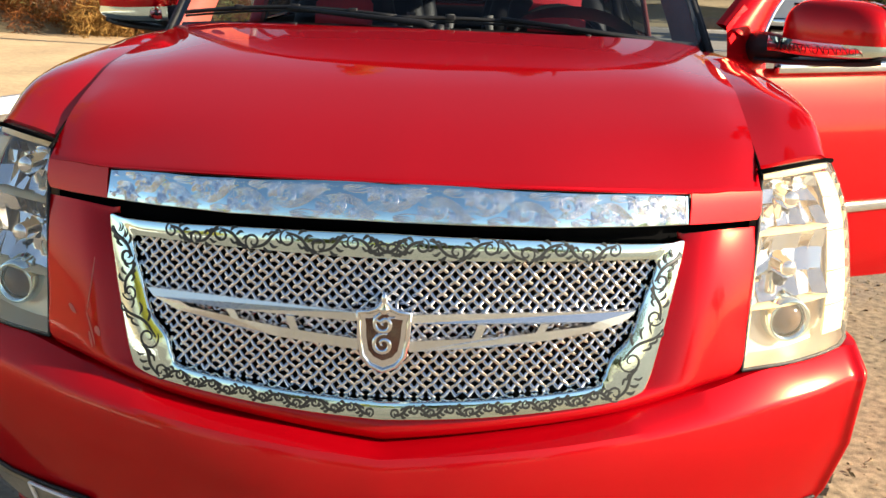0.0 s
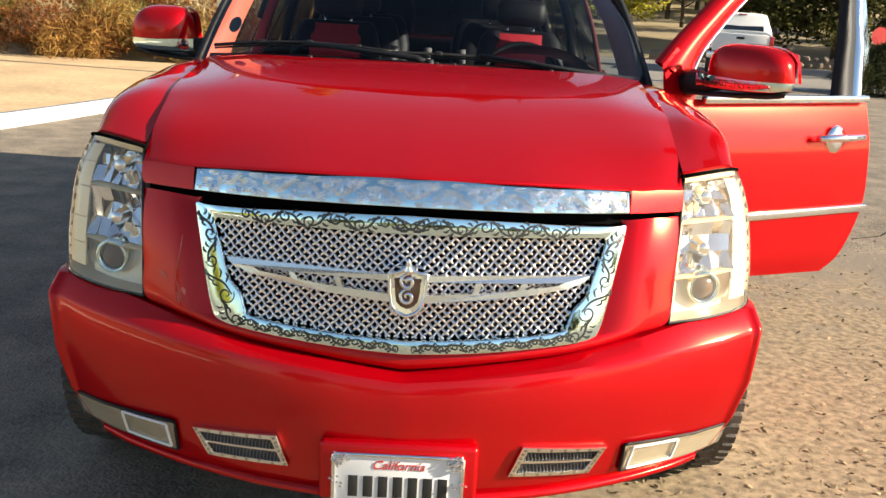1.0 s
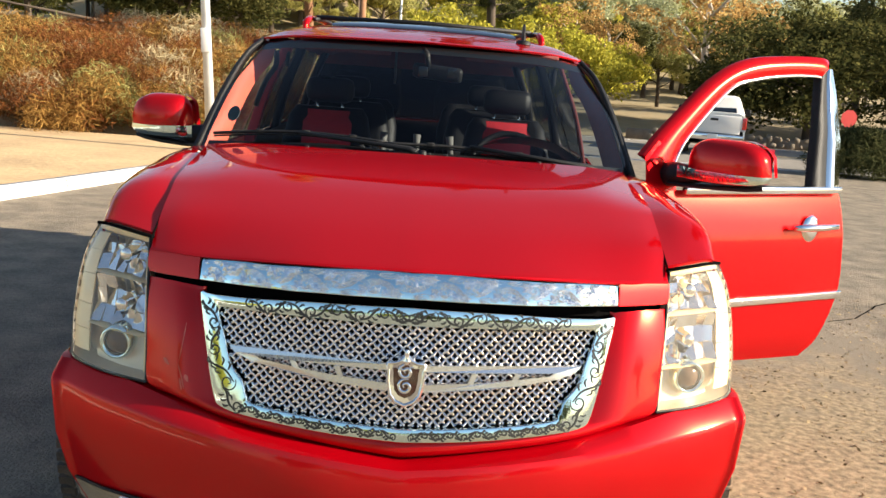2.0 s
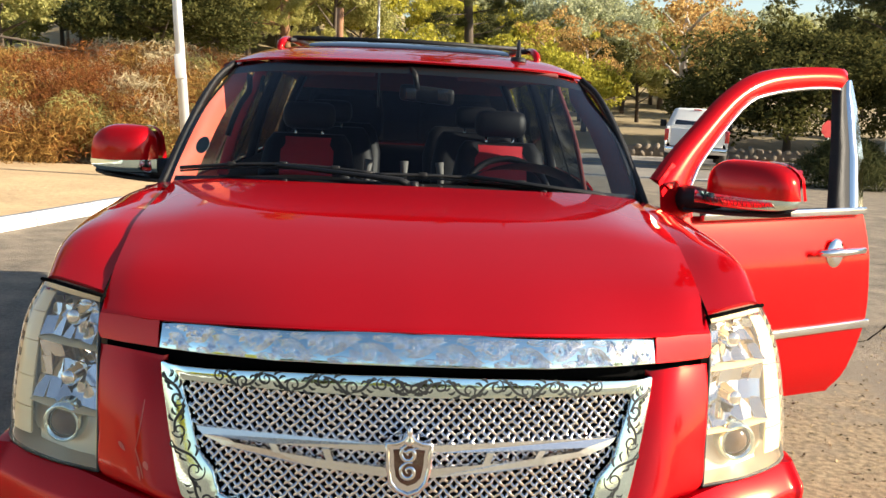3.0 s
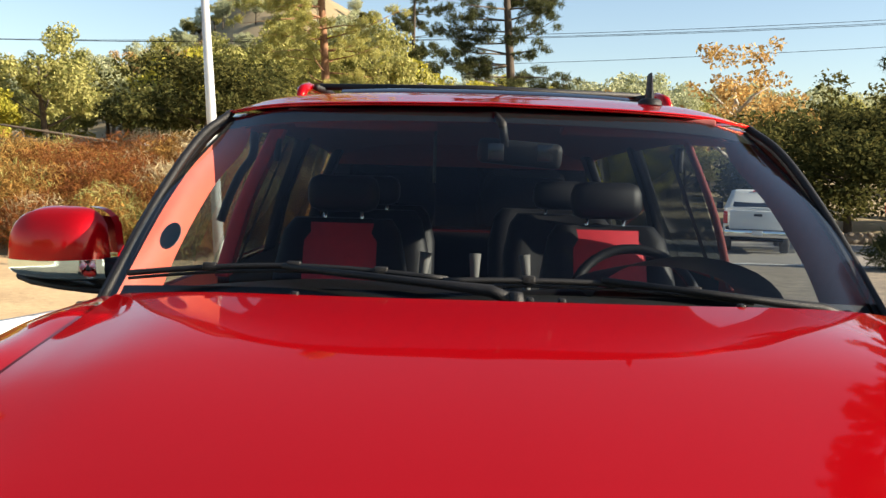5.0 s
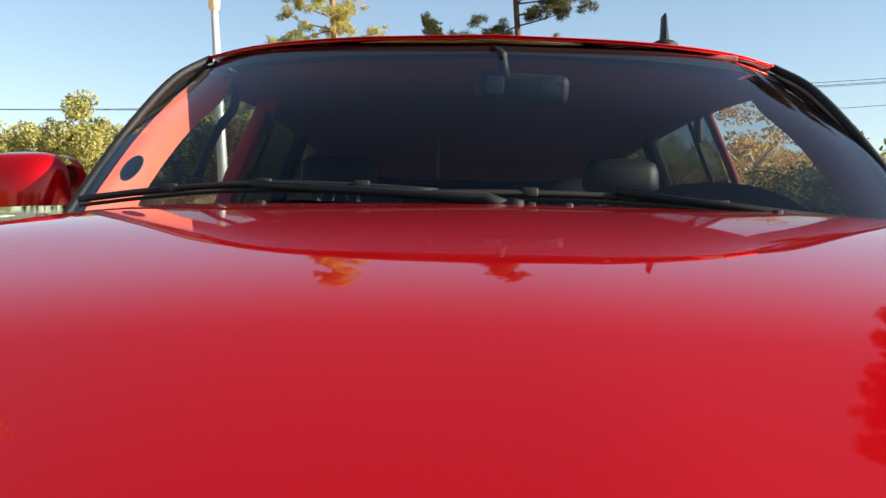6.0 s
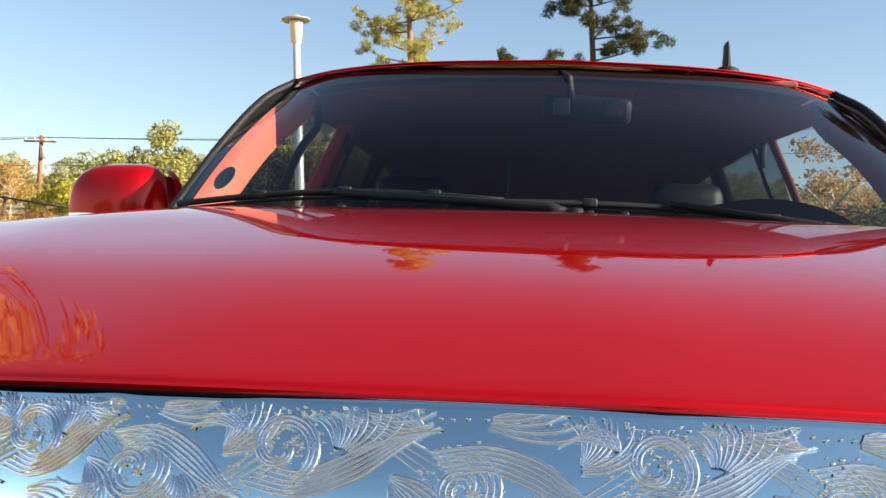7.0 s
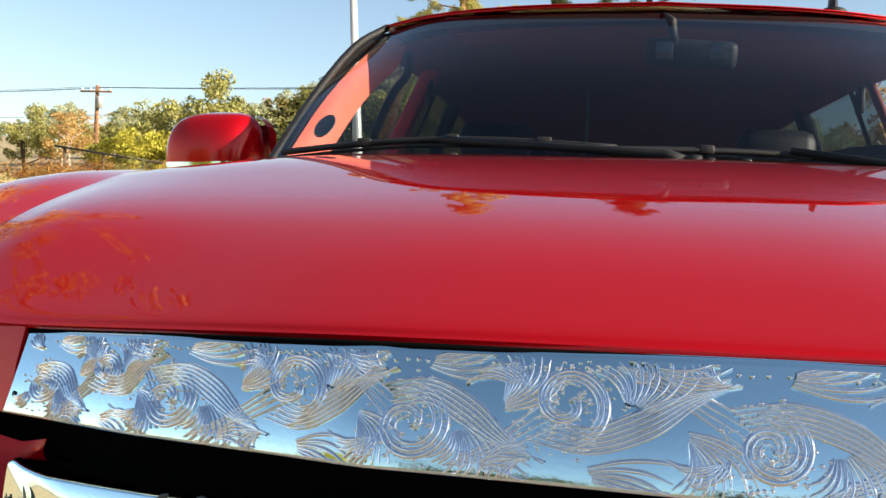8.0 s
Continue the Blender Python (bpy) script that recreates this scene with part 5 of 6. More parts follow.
for x in (-0.20, 0.0, 0.20):
    b = part("belt_buckle", tube(bmesh.new(), [(x, 3.02, 1.02), (x * 0.95, 3.0, 1.22), (x * 0.9, 3.0, 1.30)], [0.018, 0.016, 0.022], 8), GREY, suv, "pale seat belt stalk")
part("screen_pole", tube(bmesh.new(), [(-0.16, 3.9, 1.55), (-0.16, 3.9, 1.80)], 0.008, 6), GREY, suv)

# linings that close the cabin behind the glass
for s in (1, -1):
    part("roof_side_lining", grid([[(s * x, y, z + dz) for x, z in ((0.66, 1.752), (0.73, 1.722), (0.765, 1.70), (0.80, 1.712), (0.805, 1.755))] for y, dz in ((2.36, -0.022), (2.6, 0.0), (3.2, 0.028), (4.3, 0.022), (5.1, 0.0), (5.42, -0.025))]), LINER, suv)
    part("quarter_lining", grid([[(s * 0.90, y, z) for y in np.linspace(3.0, 5.45, 8)] for z in (0.5, 0.9, 1.225)]), LEATHER, suv)
part("cargo_lining", grid([[(x, 5.44, z) for x in np.linspace(-0.95, 0.95, 6)] for z in (0.45, 0.9, 1.24)]), LEATHER, suv)
part("rear_floor", box(bmesh.new(), (0, 4.9, 0.80), (1.80, 1.0, 0.05)), LEATHER, suv)
part("tail_header", grid([[(x, y, z) for x in np.linspace(-0.76, 0.76, 6)] for y, z in ((5.44, 1.58), (5.38, 1.68), (5.3, 1.78))]), LINER, suv)
seat(-0.45, 4.95, 0.6, False, False)
seat(0.45, 4.95, 0.6, False, False)

# ---- the place ----
def fall(y):
    """The lot falls away gently beyond the car."""
    return -0.02 * max(0.0, y - 6.0) if y < 60 else -1.08
def leaf_material(name, c1, c2, glow=0.35):
    m = bpy.data.materials.new(name)
    m.use_nodes = True
    n, l = m.node_tree.nodes, m.node_tree.links
    n.remove(n["Principled BSDF"])
    g, r = n.new("ShaderNodeNewGeometry"), n.new("ShaderNodeMix")
    r.data_type = "RGBA"
    r.inputs["A"].default_value, r.inputs["B"].default_value = (*c1, 1), (*c2, 1)
    l.new(g.outputs["Random Per Island"], r.inputs["Factor"])
    d, t, x = n.new("ShaderNodeBsdfDiffuse"), n.new("ShaderNodeBsdfTranslucent"), n.new("ShaderNodeMixShader")
    x.inputs[0].default_value = glow
    l.new(r.outputs["Result"], d.inputs[0])
    l.new(r.outputs["Result"], t.inputs[0])
    l.new(d.outputs[0], x.inputs[1])
    l.new(t.outputs[0], x.inputs[2])
    l.new(x.outputs[0], n["Material Output"].inputs[0])
    return m
L_OAK = leaf_material("oak_leaves", (0.035, 0.042, 0.015), (0.13, 0.12, 0.04))
L_OLIVE = leaf_material("olive_leaves", (0.20, 0.21, 0.06), (0.48, 0.44, 0.17))
L_YELLOW = leaf_material("yellowing_leaves", (0.27, 0.27, 0.04), (0.55, 0.48, 0.08))
L_RUST = leaf_material("autumn_leaves", (0.30, 0.17, 0.06), (0.62, 0.42, 0.16))
# grey-green paled further, so the haze of distance sits in the leaf colour
L_GREY_HAZY = leaf_material("hazy_greygreen_leaves", (0.27, 0.30, 0.17), (0.56, 0.56, 0.36))
L_PINE = leaf_material("pine_needles", (0.30, 0.30, 0.08), (0.56, 0.50, 0.19), 0.55)
L_PINE_DARK = leaf_material("dark_pine_needles", (0.035, 0.045, 0.02), (0.12, 0.12, 0.05), 0.4)
L_BRUSH = leaf_material("dry_brush", (0.17, 0.085, 0.025), (0.42, 0.25, 0.075), 0.3)
L_RED = leaf_material("rust_brush", (0.10, 0.035, 0.018), (0.30, 0.115, 0.035), 0.3)
L_STRAW = leaf_material("straw_grass", (0.40, 0.32, 0.18), (0.60, 0.50, 0.30), 0.4)
L_LITTER = leaf_material("leaf_litter", (0.02, 0.015, 0.01), (0.50, 0.38, 0.22), 0.1)
BARK = material("bark", (0.10, 0.075, 0.055), 0.95, 0, 0.6, 6, 0.6, 18)
PALE_BARK = material("pale_bark", (0.50, 0.45, 0.38), 0.9, 0, 0.6, 4, 0.3, 18, (0.25, 0.2, 0.15))
RED_BARK = material("red_bark", (0.30, 0.15, 0.08), 0.95, 0, 0.6, 6, 0.6, 18)
SCRUB = material("scrub_soil", (0.30, 0.23, 0.13), 0.95, 0, 0.7, 0.4, 0.5, 6, (0.16, 0.13, 0.06))
ROAD = material("road_asphalt", (0.22, 0.20, 0.17), 0.9, 0, 0.5, 0.7, 0.5, 60, (0.11, 0.10, 0.09))
STONE = material("stone", (0.24, 0.195, 0.145), 0.9, 0, 0.6, 5, 0.5, 20)
YELLOW = material("yellow_line", (0.55, 0.42, 0.10), 0.7, 0, 0.4, 4)
CONCRETE = material("concrete", (0.45, 0.42, 0.37), 0.9, 0, 0.4, 4, 0.3, 40)

def leaves(seed, clumps, per, size, spread, needles=False):
    """A crown: small crossed leaves round the clump centres (x, y, z, radius)."""
    r = np.random.RandomState(seed)
    verts, faces = [], []
    for cx, cy, cz, cr in clumps:
        n = max(6, int(per * (cr / spread) ** 1.5))
        d = r.normal(size=(n, 3))
        d /= np.linalg.norm(d, axis=1, keepdims=True)
        rad = cr * (0.35 + 0.65 * r.rand(n) ** 0.5)
        c = np.array((cx, cy, cz)) + d * rad[:, None] * (1, 1, 0.75)
        a = r.normal(size=(n, 3))
        a /= np.linalg.norm(a, axis=1, keepdims=True)
        b = np.cross(a, r.normal(size=(n, 3)))
        b /= np.linalg.norm(b, axis=1, keepdims=True)
        s = size * (0.6 + 0.8 * r.rand(n))[:, None]
        w = s * (0.075 if needles else 0.5)
        k = len(verts)
        quad = np.stack([c - a * s, c - b * w, c + a * s, c + b * w], 1).reshape(-1, 3)
        verts.extend(map(tuple, quad))
        faces.extend((k + 4 * i, k + 4 * i + 1, k + 4 * i + 2, k + 4 * i + 3) for i in range(n))
    me = bpy.data.meshes.new("crown")
    me.from_pydata(verts, [], faces)
    return me

def broadleaf(name, label, h, w, mat, bark, seed, size=0.17, per=60, clumps=70, low=0.12, gaps=0.0, trunk=0.16):
    r = random.Random(seed)
    root = thing(name, label, "tree")
    bm = bmesh.new()
    lean = Vector((r.uniform(-0.05, 0.05) * h, r.uniform(-0.05, 0.05) * h, 0))
    tube(bm, [Vector((0, 0, -0.6)), Vector((0, 0, h * 0.18)) + lean * 0.3, Vector((0, 0, h * 0.45)) + lean, Vector((0, 0, h * 0.66)) + lean * 1.2], [trunk * 1.35, trunk, trunk * 0.65, trunk * 0.15], 9)
    limbs = []
    for k in range(9):
        a = k * 2.4 + r.random()
        z0 = h * (0.22 + 0.04 * k)
        p0 = Vector((0, 0, z0)) + lean * (z0 / h)
        reach = w / 2 * (0.66 - 0.04 * k)
        p1 = p0 + Vector((math.cos(a) * reach * 0.5, math.sin(a) * reach * 0.5, h * 0.08))
        p2 = p0 + Vector((math.cos(a) * reach, math.sin(a) * reach, h * (0.12 + 0.06 * r.random())))
        limbs.append(([p0, p1, p2], [trunk * 0.45, trunk * 0.28, trunk * 0.08]))
    stem = part("trunk", bm, bark, root)
    for pts, rad in limbs:
        part("limb", tube(bmesh.new(), pts, rad, 6), bark, stem)
    cl = []
    lobes = [(r.uniform(-0.28, 0.28) * w, r.uniform(-0.28, 0.28) * w, h * r.uniform(0.42, 0.78), w * r.uniform(0.18, 0.30)) for _ in range(8)]
    for k in range(clumps):
        lx, ly, lz, lr = lobes[k % 8]
        d = Vector((r.gauss(0, 1), r.gauss(0, 1), r.gauss(0, 1))).normalized() * lr * (0.55 + 0.45 * r.random())
        z = min(h * 0.97, max(h * low, lz + d.z * 0.9))
        cl.append((lx + d.x, ly + d.y, z, w * r.uniform(0.055, 0.11)))
    me = leaves(seed, cl, per * 1.15, size * 0.74, w * 0.08)
    me.materials.append(mat)
    ob = new("crown", me)
    ob.parent = root
    return root

def pine(name, label, h, w, mat, seed, first=0.22):
    r = random.Random(seed)
    root = thing(name, label, "tree")
    bm = bmesh.new()
    tube(bm, [(0, 0, -0.8), (0.05, 0, h * 0.3), (-0.05, 0.03, h * 0.7), (0, 0, h)], [0.26, 0.22, 0.13, 0.02], 9)
    cl = []
    z = h * first
    while z < h * 0.98:
        u = (z / h - first) / (1 - first)
        reach = w / 2 * (0.55 + 0.6 * math.sin(math.pi * min(1, u * 0.85 + 0.22))) * (1 - 0.75 * u ** 3)
        for k in range(r.choice((2, 3, 3))):
            a = r.uniform(0, 6.28)
            L = reach * r.uniform(0.55, 1.0)
            p0 = Vector((0, 0, z))
            up = r.uniform(-0.15, 0.45)
            p1 = p0 + Vector((math.cos(a) * L * 0.5, math.sin(a) * L * 0.5, L * up * 0.3))
            p2 = p0 + Vector((math.cos(a) * L, math.sin(a) * L, L * up))
            tube(bm, [p0, p1, p2], [0.05, 0.03, 0.008], 5)
            for q in (0.35, 0.46, 0.55, 0.64, 0.72, 0.80, 0.87, 0.94, 1.0):
                c = p0.lerp(p2, q) + Vector((r.gauss(0, 0.30), r.gauss(0, 0.30), r.gauss(0.05, 0.22)))
                cl.append((*c, r.uniform(0.14, 0.34)))
        z += h * 0.028
    part("trunk", bm, RED_BARK if "yellow" in label else BARK, root)
    me = leaves(seed, cl, 150, 0.20, 0.4, True)
    me.materials.append(mat)
    ob = new("crown", me)
    ob.parent = root
    return root

# ground sheet
n = 61
ys = np.concatenate([np.linspace(-300, 6, 8), np.linspace(7, 60, 14), np.linspace(70, 400, 6)])
bm = grid([[(x, y, fall(y)) for x in np.linspace(-300, 300, 25)] for y in ys])
tagged(part("ground", bm, ASPHALT), "weathered grey asphalt of the parking lot", "ground", kind="structure")

# dirt verge with its white kerb
KERB = spline([(-8.6, -8), (-6.6, -1.5), (-5.45, 3.5), (-4.24, 8.2), (-3.62, 11.0), (-2.9, 14.0), (-2.1, 17.0)], 40)
bm = bmesh.new()
rows = [[(x - 60, y, 0.15 + fall(y)), (x - 25, y, 0.13 + fall(y)), (x - 8, y, 0.14 + fall(y)), (x - 3, y, 0.13 + fall(y)), (x - 0.10, y, 0.125 + fall(y))] for x, y in KERB]
grid(rows, bm)
tagged(part("verge", bm, DIRT), "dry sandy verge behind the kerb", "ground", kind="structure")
kerb = thing("kerb", "white-painted concrete kerb", "kerb", kind="structure")
for i in range(0, 39, 3):
    bm = bmesh.new()
    grid([[(x + dx, y + 0.015 * e, z + fall(y)) for dx, z in ((0.02, -0.02), (0.0, 0.12), (-0.02, 0.14), (-0.15, 0.14), (-0.16, 0.05))] for (x, y), e in [(KERB[j], (j == i) - (j == min(i + 3, 39))) for j in range(i, min(i + 4, 40))]], bm)
    part("kerb_stone", bm, WHITE, kerb)

# hillside
def rise(x, y):
    left = 1 / (1 + math.exp((x - 1.5 + 0.02 * (y - 17)) / 1.2))
    base = 17.0 + 0.12 * (x + 7)
    z = left * (2.1 * (1 - math.exp(-max(0, y - base) / 4.0)) + 0.03 * max(0, y - 30))
    z += (7.0 + 4.0 / (1 + math.exp((x + 14) / 6))) * (1 - math.exp(-(max(0, y - 62) / 55.0) ** 1.6)) * (0.75 + 0.25 * math.sin(x * 0.04 + 1))
    az = math.degrees(math.atan2(x, max(y, 1.0)))
    z += 17.0 * math.exp(-((az + 9.0) / 8.5) ** 2) * (1 - math.exp(-(max(0, y - 50) / 40.0) ** 1.6))
    z += 0.25 * noise.noise((x * 0.22, y * 0.22, 0)) * min(1, max(0, y - base) / 5)
    right = 1 - left
    z += right * 1.2 * (1 - math.exp(-max(0, y - 39) / 8.0))
    edge = max(left * (1 if y > base else 0), 1 if y > 38 else 0)
    return fall(y) + z + (0.06 if edge > 0.4 else -0.4)
xs = np.concatenate([np.linspace(-150, -40, 12), np.linspace(-36, 36, 49), np.linspace(45, 150, 10)])
ys = np.concatenate([np.linspace(16, 60, 50), np.linspace(64, 220, 22)])
bm = grid([[(x, y, rise(x, y)) for x in xs] for y in ys])
tagged(part("hillside", bm, SCRUB), "dry scrub hillside rising behind the lot", "hill", kind="structure")

# road markings
for y, w, m in ((22.9, 0.14, WHITE), (30.2, 0.12, YELLOW), (30.5, 0.12, YELLOW), (36.2, 0.14, WHITE)):
    bm = grid([[(x, y + dy, fall(y + dy) + 0.006) for x in np.linspace(2.5, 90, 20)] for dy in (0, w)])
    tagged(part("road_line", bm, m), "worn painted line along the road", "road marking", "road lines", kind="structure")
bm = grid([[(x, y, fall(y) + 0.003) for x in np.linspace(2.0, 120, 30)] for y in (22.2, 27, 32, 37.0)])
tagged(part("road", bm, ROAD), "grey two-lane road behind the lot", "road", kind="structure")
# cracks in the lot
rng = random.Random(11)
bm = bmesh.new()
for x0, y0, a, n in ((3.2, 4.6, 0.5, 22), (4.2, 5.6, -0.6, 18), (2.6, 3.4, 0.9, 12), (5.5, 8.5, 0.1, 26), (3.4, 6.6, 1.6, 12)):
    p, pts = np.array((x0, y0)), []
    for k in range(n):
        pts.append(tuple(p))
        a += rng.uniform(-0.45, 0.45)
        p = p + 0.16 * np.array((math.cos(a), math.sin(a)))
    ridge(bm, pts, [0.012 + 0.012 * rng.random() for _ in pts], lambda x, y, o=0.0: Vector((x, y, fall(y) + 0.002)), 0.0)
tagged(part("crack", bm, DARK), "dark cracks running through the asphalt", "crack", kind="stuff")
# sandy gravel drifted over the asphalt
GRAVEL = material("sandy_gravel", (0.40, 0.305, 0.185), 0.95, 0, 1.0, 26, 0.35, 330, (0.10, 0.075, 0.045))
def fade_out(m, centre, reach, other):
    """Thins the material's colour out towards other, away from centre, in uneven patches."""
    n, l = m.node_tree.nodes, m.node_tree.links
    p = n["Principled BSDF"]
    was = p.inputs["Base Color"].links[0].from_socket
    tc, mp, g, nz = n.new("ShaderNodeTexCoord"), n.new("ShaderNodeMapping"), n.new("ShaderNodeTexGradient"), n.new("ShaderNodeTexNoise")
    g.gradient_type = "SPHERICAL"
    mp.inputs["Location"].default_value = tuple(-c / q for c, q in zip(centre, reach))
    mp.inputs["Scale"].default_value = tuple(1 / q for q in reach)
    nz.inputs["Scale"].default_value, nz.inputs["Detail"].default_value = 3.5, 8
    l.new(tc.outputs["Object"], mp.inputs["Vector"])
    l.new(mp.outputs[0], g.inputs[0])
    l.new(tc.outputs["Object"], nz.inputs["Vector"])
    add, rg, mix = n.new("ShaderNodeMath"), n.new("ShaderNodeMapRange"), n.new("ShaderNodeMix")
    mix.data_type = "RGBA"
    l.new(g.outputs["Fac"], add.inputs[0])
    l.new(nz.outputs["Fac"], add.inputs[1])
    rg.inputs[1].default_value, rg.inputs[2].default_value = 0.60, 0.95
    l.new(add.outputs[0], rg.inputs[0])
    l.new(rg.outputs[0], mix.inputs["Factor"])
    mix.inputs["A"].default_value = (*other, 1)
    l.new(was, mix.inputs["B"])
    l.new(mix.outputs["Result"], p.inputs["Base Color"])
fade_out(GRAVEL, (2.2, 0.0, 0), (2.6, 4.6, 4), (0.19, 0.157, 0.115))
edge = []
for k in range(72):
    a = 2 * math.pi * k / 72
    q = 1 + 0.22 * noise.noise((math.cos(a) * 2.2, math.sin(a) * 2.2, 5)) + 0.10 * noise.noise((math.cos(a) * 9, math.sin(a) * 9, 1))
    edge.append((2.3 + 2.3 * q * math.cos(a), 0.3 + 4.2 * q * math.sin(a), 0.004))
bm = bmesh.new()
bm.faces.new([bm.verts.new(p) for p in edge])
tagged(part("gravel", bm, GRAVEL), "sandy golden gravel drifted over the asphalt", "ground", kind="structure")
# leaf litter and grit
r = np.random.RandomState(4)
verts, faces = [], []
for k in range(26000):
    x, y = 0.7 + 4.6 * r.rand() ** 1.4, -1.6 + 7 * r.rand()
    if noise.noise((x * 0.9, y * 0.9, 3)) + 0.5 < r.rand() * 0.9:
        continue
    s, a = 0.004 + 0.011 * r.rand() ** 2.2, r.rand() * 6.28
    b = len(verts)
    z = fall(y) + 0.004
    for j, (u, v) in enumerate(((1, 0), (0, 0.6), (-1, 0), (0, -0.6))):
        verts.append((x + s * (u * math.cos(a) - v * math.sin(a)), y + s * (u * math.sin(a) + v * math.cos(a)), z + s * 0.9 * r.rand()))
    faces.append((b, b + 1, b + 2, b + 3))
me = bpy.data.meshes.new("litter")
me.from_pydata(verts, [], faces)
me.materials.append(L_LITTER)
tagged(new("leaf_litter", me), "scattered dry leaves and grit on asphalt", "litter", kind="stuff")

# brush on the slope
def brush(name, label, mat, seed, spots, size, per):
    r = random.Random(seed)
    cl = []
    for _ in range(spots):
        x = r.uniform(-34, 1.0)
        base = 17.0 + 0.12 * (x + 7)
        y = base + abs(r.gauss(0, 1)) * 5 + 0.3
        s = r.uniform(0.35, 0.75)
        for _ in range(3):
            cl.append((x + r.gauss(0, 0.4), y + r.gauss(0, 0.3), rise(x, y) + r.uniform(0.1, 0.9) * s, s))
    me = leaves(seed, cl, per, size, 0.5, True)
    me.materials.append(mat)
    tagged(new(name, me), label, "brush", kind="stuff")
brush("dry_brush", "tan dry brush covering the slope", L_BRUSH, 21, 330, 0.10, 360)
brush("rust_brush", "rust-red dry shrubs on the slope", L_RED, 22, 380, 0.08, 360)
brush("straw_grass", "pale straw grass on the slope", L_STRAW, 23, 110, 0.13, 280)
brush("green_brush", "olive scrub on the slope", L_OLIVE, 24, 90, 0.11, 320)

# trees
def cap(x, y):
    """The height of the tree line above the eye, as a slope, by direction."""
    return math.tan(radians(float(np.interp(math.degrees(math.atan2(x, y)), (-40, -24, -19, -16, -9, -4, -2.5, 3, 8, 17, 24, 40), (6.2, 6.4, 7.0, 7.8, 9.6, 9.8, 7.5, 6.4, 6.5, 6.5, 7.0, 7.0)))))
def fit(src, x, y, s, low=0.9):
    """A scale for a tree that keeps it under the tree line."""
    top = 1.4 + cap(x, y) * math.hypot(x, y) * low - rise(x, y)
    return max(0.3, min(s, top / TALL[src.name]))
TALL = {"oak_tree": 5.6, "olive_tree": 7.0, "yellow_tree": 4.9, "grey_tree": 8.4, "sycamore": 9.8}
def put(ob, x, y, turn=0.0, s=1.0, z=None):
    m = pose(x, y, (rise(x, y) if z is None else z), 0, 0, turn) @ Matrix.Diagonal((s, s, s, 1))
    return m
oak = broadleaf("oak_tree", "dense dark green oak on the slope", 6.0, 10.0, L_OAK, BARK, 31, 0.16, 120, 110, 0.06)
oak.matrix_basis = put(oak, -9.8, 39.0, 0, 1.0) @ Matrix.Diagonal((0.92, 0.80, 0.74, 1))
olive = broadleaf("olive_tree", "olive-green tree on the hillside", 7.5, 7.0, L_OLIVE, BARK, 32, 0.14, 105, 80)
olive.matrix_basis = put(olive, -19.5, 47.0, 0, 1.0)
yellow = broadleaf("yellow_tree", "low tree with yellowing leaves", 5.2, 7.0, L_YELLOW, BARK, 33, 0.15, 90, 80, 0.08)
yellow.matrix_basis = put(yellow, 6.2, 43.0, 0, 0.95)
grey = broadleaf("grey_tree", "grey-green tree on the far hill", 9.0, 8.0, L_GREY_HAZY, BARK, 34, 0.18, 80, 80)
grey.matrix_basis = put(grey, 22.0, 88.0, 0, 1.0)
syc = broadleaf("sycamore", "sycamore with pale trunk and rusty autumn leaves", 10.5, 7.5, L_RUST, PALE_BARK, 35, 0.16, 46, 64, 0.25, trunk=0.24)
syc.matrix_basis = put(syc, 14.8, 47.0, 40, 1.0)
dark = broadleaf("dark_oak", "broad dark oak beside the road", 6.5, 12.0, L_OAK, BARK, 36, 0.17, 130, 120, 0.03)
dark.matrix_basis = put(dark, 18.0, 41.0, 0, 1.0) @ Matrix.Diagonal((1, 1, 0.78, 1))
for src, spots in ((oak, ((12, 60, 20, 0.9), (25, 52, 120, 1.2), (27, 42, 200, 1.0), (34, 46, 30, 1.1))),
                   (olive, ((-15, 52, 50, 0.8), (-25, 62, 80, 0.8), (-23, 66, 30, 0.9), (-24, 50, 100, 0.85), (-14, 62, 200, 1.0), (-2.5, 60, 80, 0.8), (30, 70, 60, 1.2), (-45, 72, 20, 1.0), (9, 66, 140, 0.9))),
                   (yellow, ((1.5, 44, 100, 0.85), (-44, 58, 200, 1.0), (-52, 62, 40, 1.2), (-22, 44, 300, 0.75), (9.5, 46, 30, 0.8))),
                   (grey, ((-34, 92, 50, 1.1), (-22, 96, 100, 1.0), (-12, 92, 150, 1.0), (-46, 98, 20, 1.2), (-3, 100, 80, 0.9), (9, 98, 200, 0.95), (16, 84, 30, 0.9), (29, 92, 70, 1.1), (38, 88, 110, 1.1), (47, 96, 10, 1.2), (-58, 100, 60, 1.2), (58, 92, 40, 1.2), (33, 104, 15, 1.2), (-28, 112, 35, 1.2), (-8, 116, 75, 1.2), (14, 112, 95, 1.2))),
                   (syc, ((11.5, 56, 150, 0.8), (20, 58, 250, 0.85), (-40, 70, 100, 0.7)))):
    for x, y, a, s in spots:
        s = fit(src, x, y, s)
        copy_thing(src, put(src, x, y, a, 1.0)).scale = (s, s, s)
rr = random.Random(90)
